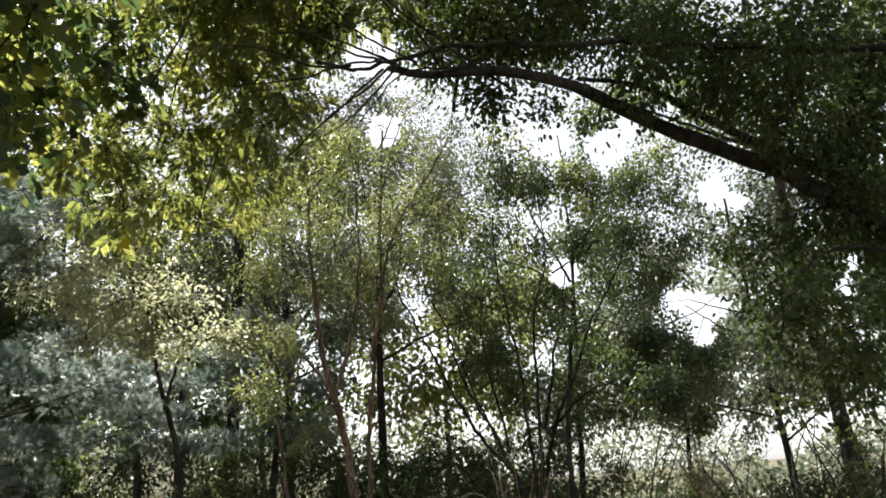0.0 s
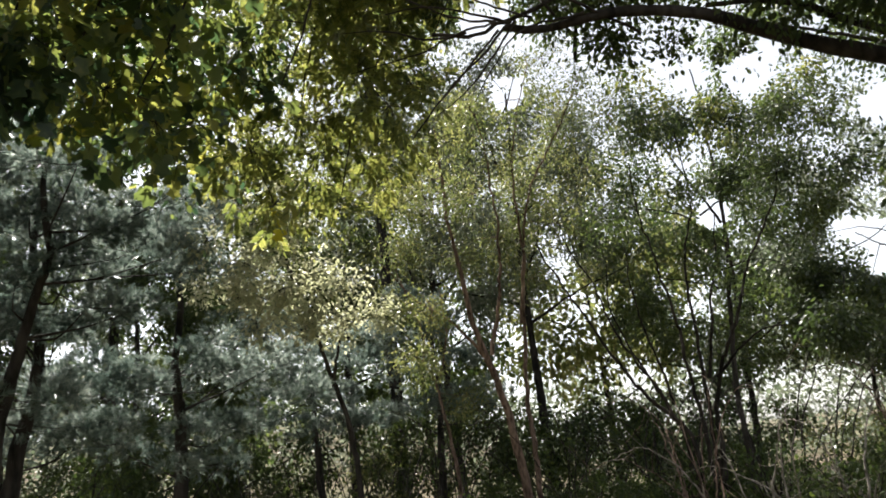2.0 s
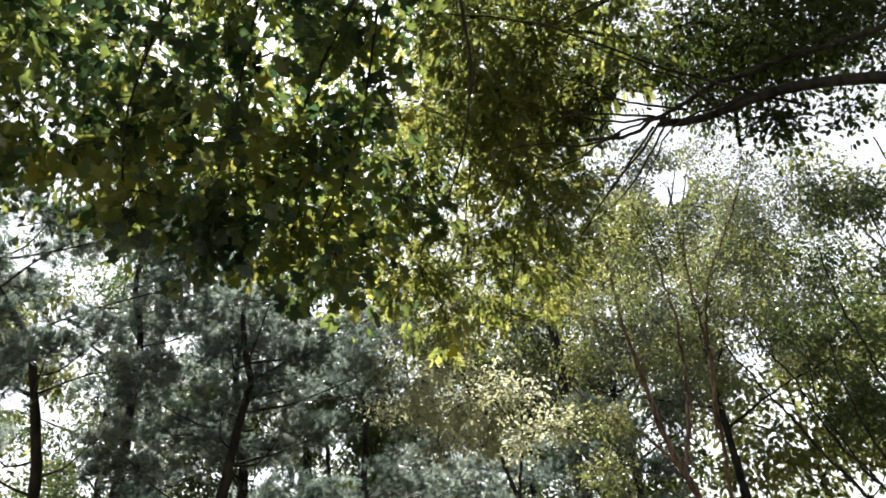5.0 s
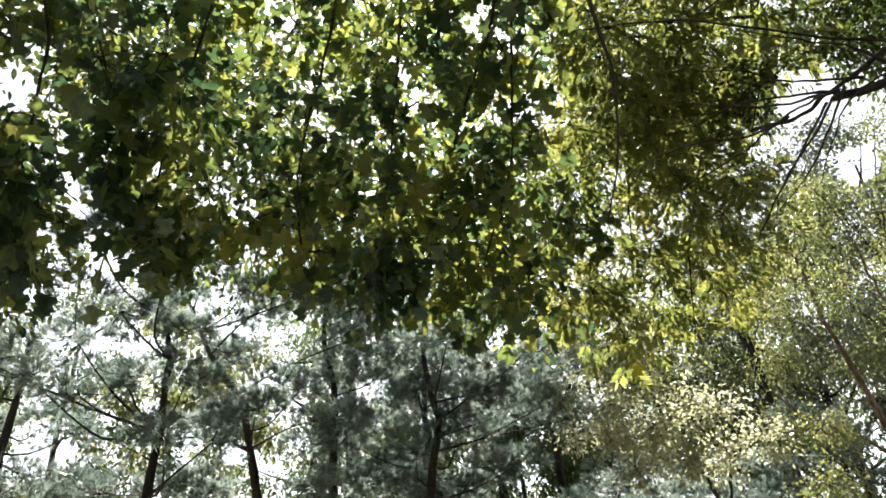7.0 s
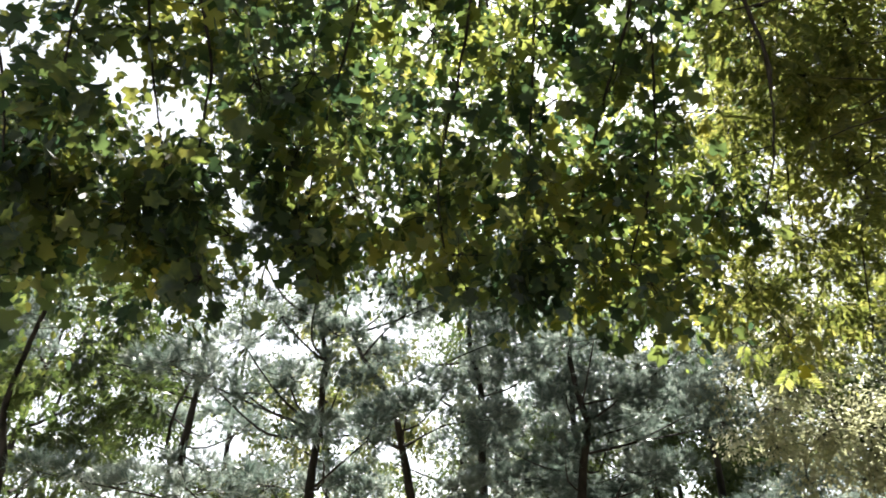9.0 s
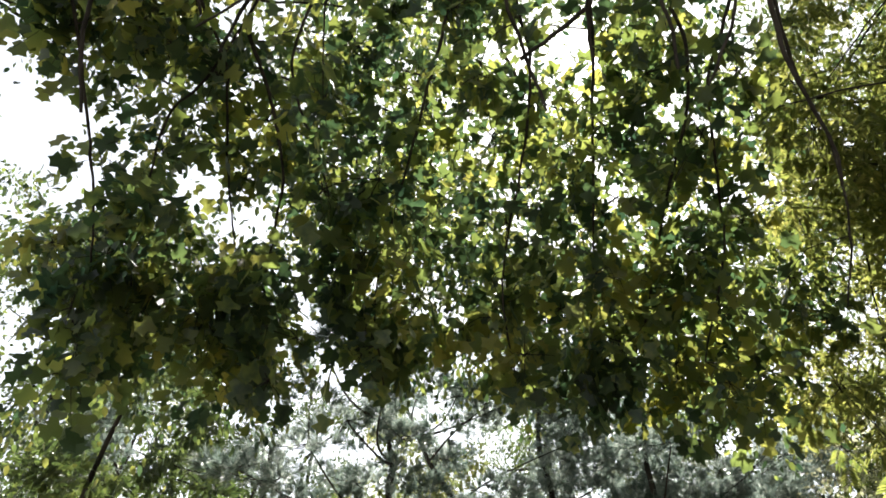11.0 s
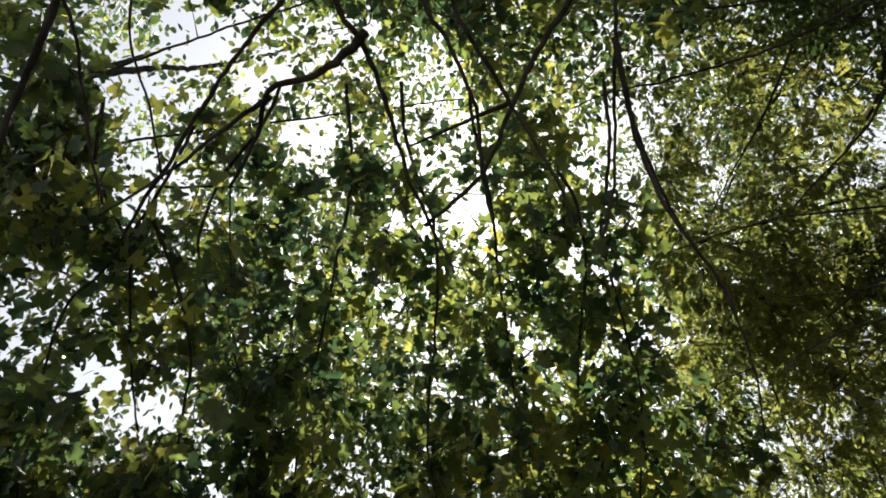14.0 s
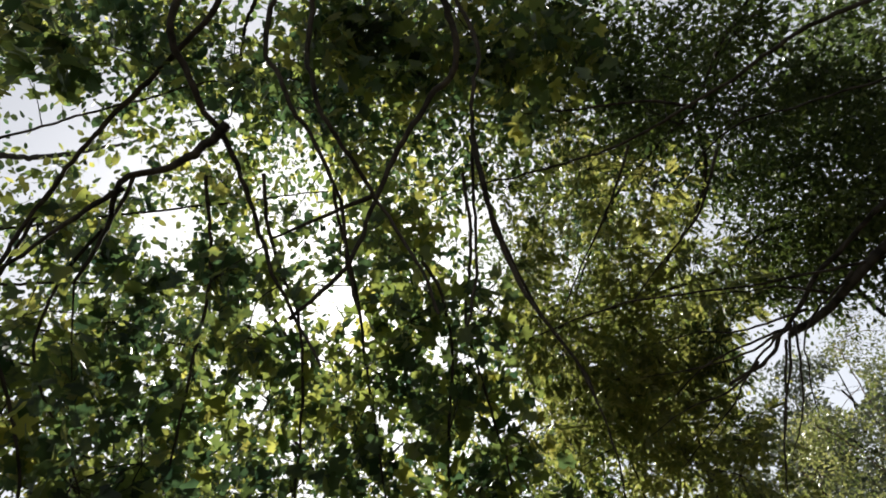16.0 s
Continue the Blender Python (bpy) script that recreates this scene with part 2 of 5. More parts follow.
def compound(pairs=5):
    """A feathered leaf: leaflets in pairs along a rachis, with one at the end."""
    vs, fs, k = [], [], 0
    v0, f0 = LANCE
    spots = [(0.2 + 0.7 * i / pairs, s) for i in range(pairs) for s in (-1, 1)] + [(0.86, 0)]
    for y, s in spots:
        ang = -s * radians(62)
        c, sn = math.cos(ang), math.sin(ang)
        ln = 0.5 - 0.15 * abs(y - 0.55)
        w = v0 * ln
        w = np.stack([w[:, 0] * c - w[:, 1] * sn, w[:, 0] * sn + w[:, 1] * c, w[:, 2] - 0.25 * y * y - 0.12 * np.abs(w[:, 1])], 1)
        w[:, 1] += y
        vs.append(w)
        fs.append(f0 + k)
        k += len(w)
    return np.vstack(vs), np.vstack(fs)


FEATHER = compound(6)


def place_blades(template, at, tip, normal, size):
    tv, tf = template
    y = unit(tip)
    x = unit(np.cross(y, normal))
    z = np.cross(x, y)
    loc = tv[None] * size[:, None, None]
    v = at[:, None] + loc[..., 0:1] * x[:, None] + loc[..., 1:2] * y[:, None] + loc[..., 2:3] * z[:, None]
    k = (np.arange(len(at)) * len(tv))[:, None, None]
    return v.reshape(-1, 3), (tf[None] + k).reshape(-1, 3)


# leaves left out to fit the camera's view, as directions: x, y, z, half-width
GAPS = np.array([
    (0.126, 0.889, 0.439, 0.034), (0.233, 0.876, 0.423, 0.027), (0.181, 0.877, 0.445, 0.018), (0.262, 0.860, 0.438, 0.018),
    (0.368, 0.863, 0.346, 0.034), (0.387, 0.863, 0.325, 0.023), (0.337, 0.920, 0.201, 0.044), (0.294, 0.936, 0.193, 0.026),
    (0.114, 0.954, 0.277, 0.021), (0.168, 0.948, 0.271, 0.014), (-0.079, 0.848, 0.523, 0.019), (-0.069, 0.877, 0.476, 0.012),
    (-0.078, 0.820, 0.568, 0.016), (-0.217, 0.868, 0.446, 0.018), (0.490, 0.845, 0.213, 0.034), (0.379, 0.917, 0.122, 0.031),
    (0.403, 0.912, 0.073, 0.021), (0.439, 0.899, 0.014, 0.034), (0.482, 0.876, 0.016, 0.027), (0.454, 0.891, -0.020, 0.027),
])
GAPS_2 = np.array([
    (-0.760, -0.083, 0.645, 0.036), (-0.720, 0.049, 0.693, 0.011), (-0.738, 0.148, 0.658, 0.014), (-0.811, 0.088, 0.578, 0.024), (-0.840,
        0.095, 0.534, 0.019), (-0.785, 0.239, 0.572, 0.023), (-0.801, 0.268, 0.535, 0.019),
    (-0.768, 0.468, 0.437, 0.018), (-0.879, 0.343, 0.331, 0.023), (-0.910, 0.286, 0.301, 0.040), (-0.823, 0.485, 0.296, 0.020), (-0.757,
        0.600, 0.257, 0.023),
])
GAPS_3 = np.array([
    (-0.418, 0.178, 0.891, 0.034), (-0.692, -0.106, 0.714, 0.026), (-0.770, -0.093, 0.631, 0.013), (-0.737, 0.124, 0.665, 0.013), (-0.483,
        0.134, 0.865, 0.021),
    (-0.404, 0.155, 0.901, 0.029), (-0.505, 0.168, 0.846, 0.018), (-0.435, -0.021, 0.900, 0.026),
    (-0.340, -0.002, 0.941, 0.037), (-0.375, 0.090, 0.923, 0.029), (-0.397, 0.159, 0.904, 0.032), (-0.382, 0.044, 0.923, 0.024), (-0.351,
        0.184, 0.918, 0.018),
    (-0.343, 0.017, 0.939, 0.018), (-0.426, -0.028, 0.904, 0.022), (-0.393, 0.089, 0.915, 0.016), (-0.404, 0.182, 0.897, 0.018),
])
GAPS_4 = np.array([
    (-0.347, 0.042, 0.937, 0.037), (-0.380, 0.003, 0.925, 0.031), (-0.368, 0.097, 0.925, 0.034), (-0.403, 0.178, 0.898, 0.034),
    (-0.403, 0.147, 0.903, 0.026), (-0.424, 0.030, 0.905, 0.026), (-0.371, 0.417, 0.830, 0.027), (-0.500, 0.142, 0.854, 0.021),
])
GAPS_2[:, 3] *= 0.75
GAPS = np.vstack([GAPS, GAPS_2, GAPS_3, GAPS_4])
# high-crown clusters are left out sunward so that chosen boughs get light
SUNWARD = np.array(sun_dir)


SUNNY = [(-1.8, 3.2, 6.0, 2.9), (-1.95, 5.3, 5.02, 1.7), (-1.64, 4.91, 6.01, 1.3), (-1.06, 4.87, 6.51, 1.6), (-7.09, 2.75, 4.92, 2.2),
         (-8.2, 6.6, 6.2, 2.6), (-6.2, 7.9, 4.9, 2.3), (-4.53, 9.5, 4.72, 2.4), (-1.3, 10.96, 6.31, 2.2),
         (-3.0, 5.6, 4.6, 1.9), (-0.9, 4.2, 6.4, 1.6),
         (-3.07, 0.82, 5.46, 1.5), (-2.53, 1.29, 5.72, 1.5), (-2.56, 0.50, 6.10, 1.5), (-2.68, 1.46, 5.56, 1.5)]


def sun_lane(clumps, keep=0.22):
    """Thins the clusters that would shade the boughs that hang in the sun."""
    kept = []
    for c in clumps:
        clear = True
        for x, y, z, wide in SUNNY:
            k = (c[2] - z) / SUNWARD[2]
            if k > 1.2 and math.hypot(c[0] - SUNWARD[0] * k - x, c[1] - SUNWARD[1] * k - y) < wide:
                clear = False
        if clear or rng.rand() < keep:
            kept.append(c)
    return kept


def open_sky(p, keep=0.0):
    """Whether points, seen from the camera, lie in one of the gaps, whose rims are ragged; keep: the share that grows
    there all the same.
    """
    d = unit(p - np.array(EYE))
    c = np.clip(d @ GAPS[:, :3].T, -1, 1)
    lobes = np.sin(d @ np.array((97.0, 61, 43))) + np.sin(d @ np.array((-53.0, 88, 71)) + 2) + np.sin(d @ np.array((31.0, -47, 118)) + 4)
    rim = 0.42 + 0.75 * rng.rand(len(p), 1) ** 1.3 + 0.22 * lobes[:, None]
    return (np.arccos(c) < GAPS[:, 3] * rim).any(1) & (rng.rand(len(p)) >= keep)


def grow(tree, clumps, template, material, size, cover, twig_material, droop=0.4, lean=0.7, tips=10, squash=1.0, flat=0.6,
         gaps=True, spread=1.0, twigs=14, keep=0.0, loose=0.2):
    """Clusters of leaves (x, y, z, radius), each on a branching twig that leaves the nearest wood of the tree. Returns the leaves' places."""
    area = size * size * 0.45
    made = []
    for x, y, z, r in clumps:
        r *= spread
        c = np.array((x, y, z))
        skel = np.vstack(SKELETON[tree.name])
        d = np.linalg.norm(skel - c, axis=1)
        start = skel[np.argmin(d + 0.6 * np.maximum(0, c[2] - skel[:, 2]))]
        n_tip = max(4, int(tips * (0.7 + 0.6 * rng.rand())))
        e = unit(rng.randn(n_tip, 3)) * (rng.rand(n_tip, 1) ** 0.45) * r * np.array((1, 1, squash))
        ends = c + e
        count = max(6, int(cover * (0.55 + 0.9 * rng.rand()) * math.pi * r * r / area))
        who = rng.randint(0, n_tip, count)
        back = rng.rand(count, 1) ** 1.3
        at = ends[who] * (1 - back * 0.55) + c * back * 0.55 + rng.randn(count, 3) * r * loose
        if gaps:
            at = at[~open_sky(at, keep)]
        if len(at) < 3:
            continue
        count = len(at)
        out = unit(at - c) * 0.6 + rng.randn(count, 3) * 0.5
        out[:, 2] -= droop * 2
        normal = rng.randn(count, 3) * flat
        normal[:, 2] += lean
        made.append((at, unit(out), normal, size * (0.6 + 0.7 * rng.rand(count))))
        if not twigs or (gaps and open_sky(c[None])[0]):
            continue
        sag = np.array((0, 0, -0.1 * np.linalg.norm(c - start)))
        stem = spline([start, (start + c) / 2 - sag + rng.randn(3) * 0.1 * r, c], 0.12)
        SKELETON[tree.name].append(stem)
        thick = min(0.013, 0.003 + 0.005 * np.linalg.norm(c - start))
        pieces = [tube(stem, thick, 0.003, 4, 0.05)]
        for q in ends[:twigs]:
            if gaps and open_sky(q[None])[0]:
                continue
            mid = c + (q - c) * 0.5 + rng.randn(3) * 0.12 * r
            pieces.append(tube(np.array([c, mid, q]), 0.0035, 0.0015, 3, 0.0))
        v, f = join(pieces)
        under("twig", raw_mesh("twig", v, f, twig_material), tree)
    return [np.concatenate(k) for k in zip(*made)]


def crown(tree, leaves, template, material, single=0, label=""):
    """The leaves as one crown; the `single` ones that hang lowest over the clearing are parts of their own."""
    at, tip, normal, size = leaves
    order = np.argsort(np.linalg.norm(at - np.array(EYE), axis=1))
    near, rest = order[:single], order[single:]
    v, f = place_blades(template, at[rest], tip[rest], normal[rest], size[rest])
    tagged(under("crown", raw_mesh("crown", v, f, material), tree, label), kind="stuff")
    if single:
        me = raw_mesh("leaf", template[0], template[1], material)
        for i in near:
            y = unit(tip[i])
            x = unit(np.cross(y, normal[i]))
            z = np.cross(x, y)
            ob = new("leaf", me)
            ob.parent = tree
            m = Matrix((x, y, z)).transposed().to_4x4()
            ob.matrix_local = Matrix.Translation(Vector(at[i]) - tree.location) @ m @ Matrix.Scale(float(size[i]), 4)


def sun_thinned(leaves, share=0.9, inner=12.0, outer=22.0):
    """Thins the crown where it hangs before the sun in the camera's view."""
    ang = np.degrees(np.arccos(np.clip(unit(leaves[0] - np.array(EYE)) @ SUNWARD, -1, 1)))
    keep = rng.rand(len(ang)) < share + (1 - share) * np.clip((ang - inner) / (outer - inner), 0, 1)
    return [k[keep] for k in leaves]


def gather(*lots):
    return [np.concatenate(k) for k in zip(*lots)]


# ---- ground ----
def bank(x, y):
    """A low wooded bank added on one side of the clearing to hide sky from the camera."""
    u = np.clip((np.hypot(x, y) - 24) / 36, 0, 1)
    side_of = np.clip(-np.arctan2(x, y) / 0.35, 0, 1)
    return 6.5 * u * u * (3 - 2 * u) * side_of


def make_ground():
    rings = np.concatenate([[0.0], np.geomspace(1.5, 3500, 60)])
    seg = 96
    a = np.linspace(0, 2 * np.pi, seg, endpoint=False)
    v = np.stack([np.outer(rings, np.cos(a)), np.outer(rings, np.sin(a)), np.zeros((len(rings), seg))], -1).reshape(-1, 3)
    v[:, 2] = [0.12 * noise.noise(Vector((p[0] * 0.15, p[1] * 0.15, 0.3))) * min(1, np.hypot(p[0], p[1]) / 4) for p in v]
    v[:, 2] += bank(v[:, 0], v[:, 1])
    i = np.arange((len(rings) - 1) * seg)
    r, s = i // seg, i % seg
    s2 = (s + 1) % seg
    f = np.stack([r * seg + s, (r + 1) * seg + s, (r + 1) * seg + s2, r * seg + s2], 1)
    g = new("ground", raw_mesh("ground", v, f, GROUND, True))
    tagged(g, "woodland ground of brown leaf litter and thin grass", "ground", kind="structure")


make_ground()

# ---- overhanging tulip tree ----
tulip = thing("tulip_tree", (-1.6, -2.6, 0), "tall tulip tree with drooping lobed green leaves, backlit overhead", "tree")
HUB = (1.14, 0.55, 7.97)
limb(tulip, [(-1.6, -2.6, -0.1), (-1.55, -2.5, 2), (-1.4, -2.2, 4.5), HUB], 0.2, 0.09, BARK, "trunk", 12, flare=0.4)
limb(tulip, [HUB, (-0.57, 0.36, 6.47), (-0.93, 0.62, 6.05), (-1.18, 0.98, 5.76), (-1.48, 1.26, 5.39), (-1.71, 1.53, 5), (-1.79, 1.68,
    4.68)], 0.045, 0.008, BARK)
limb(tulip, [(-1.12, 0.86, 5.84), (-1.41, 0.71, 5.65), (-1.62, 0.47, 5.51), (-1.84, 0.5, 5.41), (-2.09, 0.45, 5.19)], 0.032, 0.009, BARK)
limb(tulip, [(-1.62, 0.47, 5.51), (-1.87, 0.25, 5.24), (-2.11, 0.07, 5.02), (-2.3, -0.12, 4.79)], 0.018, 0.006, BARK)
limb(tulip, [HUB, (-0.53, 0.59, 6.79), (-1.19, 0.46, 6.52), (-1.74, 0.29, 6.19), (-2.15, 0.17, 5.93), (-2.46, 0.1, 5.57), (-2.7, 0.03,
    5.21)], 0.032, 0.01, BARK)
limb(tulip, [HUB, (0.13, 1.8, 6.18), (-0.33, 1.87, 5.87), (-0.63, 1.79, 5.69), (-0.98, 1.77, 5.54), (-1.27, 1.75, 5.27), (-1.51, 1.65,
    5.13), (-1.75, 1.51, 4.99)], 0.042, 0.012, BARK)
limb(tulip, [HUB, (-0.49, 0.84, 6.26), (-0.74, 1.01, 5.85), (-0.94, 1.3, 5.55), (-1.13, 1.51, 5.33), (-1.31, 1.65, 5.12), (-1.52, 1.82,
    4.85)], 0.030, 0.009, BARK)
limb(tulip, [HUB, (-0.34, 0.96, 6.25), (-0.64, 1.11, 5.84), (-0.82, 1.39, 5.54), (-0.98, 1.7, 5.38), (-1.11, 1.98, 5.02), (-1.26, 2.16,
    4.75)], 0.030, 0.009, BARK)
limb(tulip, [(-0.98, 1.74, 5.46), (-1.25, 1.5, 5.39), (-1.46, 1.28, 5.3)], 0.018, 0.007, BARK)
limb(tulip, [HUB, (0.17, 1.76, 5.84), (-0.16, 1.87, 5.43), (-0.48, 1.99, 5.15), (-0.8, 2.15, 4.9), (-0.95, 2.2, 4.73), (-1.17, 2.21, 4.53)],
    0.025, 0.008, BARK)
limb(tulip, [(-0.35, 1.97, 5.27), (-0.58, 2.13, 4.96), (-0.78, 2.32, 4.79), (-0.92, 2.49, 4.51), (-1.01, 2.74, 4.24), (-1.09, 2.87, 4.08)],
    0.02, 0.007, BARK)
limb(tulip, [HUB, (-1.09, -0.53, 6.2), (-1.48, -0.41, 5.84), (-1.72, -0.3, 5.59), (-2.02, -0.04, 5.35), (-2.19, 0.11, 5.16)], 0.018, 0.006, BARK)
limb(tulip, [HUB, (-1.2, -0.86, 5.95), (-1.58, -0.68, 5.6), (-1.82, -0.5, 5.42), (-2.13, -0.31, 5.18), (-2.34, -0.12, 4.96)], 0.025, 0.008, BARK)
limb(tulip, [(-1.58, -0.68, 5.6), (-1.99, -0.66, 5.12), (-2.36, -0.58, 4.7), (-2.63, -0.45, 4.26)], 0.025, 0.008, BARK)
for pts in (
    [(-1.47, 1.36, 6.4), (-1.72, 1.51, 6.16), (-1.95, 1.74, 5.86), (-2.1, 1.89, 5.61), (-2.58, 2.1, 5.2), (-3.04, 2.22, 4.58), (-3.34, 2.48, 3.99)],
    [(-0.7, 2.52, 6.09), (-0.99, 2.69, 5.82), (-1.28, 2.78, 5.55), (-1.51, 2.84, 5.3), (-2.01, 3.25, 4.66), (-2.49, 3.34, 3.98)],
    [(-0.57, 2.59, 6.07), (-0.87, 2.87, 5.85), (-1.13, 3.22, 5.39), (-1.32, 3.64, 5.07), (-1.57, 3.9, 4.67), (-1.86, 4.05, 4.27)],
    [(-2.24, 0.23, 6.73), (-2.47, 0.21, 6.51), (-2.95, 0.12, 6), (-3.24, -0.01, 5.54), (-3.39, -0.13, 5.27), (-3.71, -0.07, 4.8), (-4, 0.04, 4.25)],
    [(-2.91, 0.13, 5.91), (-3.2, 0.48, 5.54), (-3.43, 0.7, 5.17), (-3.78, 0.78, 4.61), (-4.05, 0.93, 4)],
    [(-1.95, 0.64, 6.59), (-2.18, 0.62, 6.39), (-2.65, 0.46, 6.05), (-3, 0.51, 5.7), (-3.31, 0.93, 5.23), (-3.6, 1.25, 4.84)],
    [(-1.73, 1.06, 6.6), (-2.11, 1.28, 6.29), (-2.47, 1.39, 5.96), (-2.85, 1.45, 5.57), (-3.26, 1.48, 5.09), (-3.63, 1.53, 4.52), (-3.88,
        1.76, 4.02)],
    [(-1.31, 2.38, 5.92), (-1.44, 2.64, 5.59), (-1.74, 2.85, 5.32), (-2.22, 2.95, 4.82), (-2.73, 3.1, 4.23), (-3.11, 3.06, 3.84)],
    [(-2.6, -1.08, 5.97), (-2.81, -0.91, 5.63), (-3.11, -0.73, 5.32), (-3.51, -0.45, 4.84), (-3.88, -0.25, 4.41), (-4.14, -0.21, 4.02)],
    [(-2.5, -0.39, 6.37), (-2.83, -0.25, 5.96), (-3.15, 0.08, 5.74), (-3.59, 0.33, 5.2), (-3.91, 0.63, 4.65)],
    [(-1.27, 1.81, 6.31), (-1.54, 2, 6.14), (-1.81, 2.23, 5.81), (-2.18, 2.43, 5.39), (-2.74, 2.76, 4.75), (-3.14, 2.96, 4.13)],
):
    limb(tulip, pts, 0.016, 0.006, BARK, "branch", 5)
low_leaves, fine_leaves = [], []
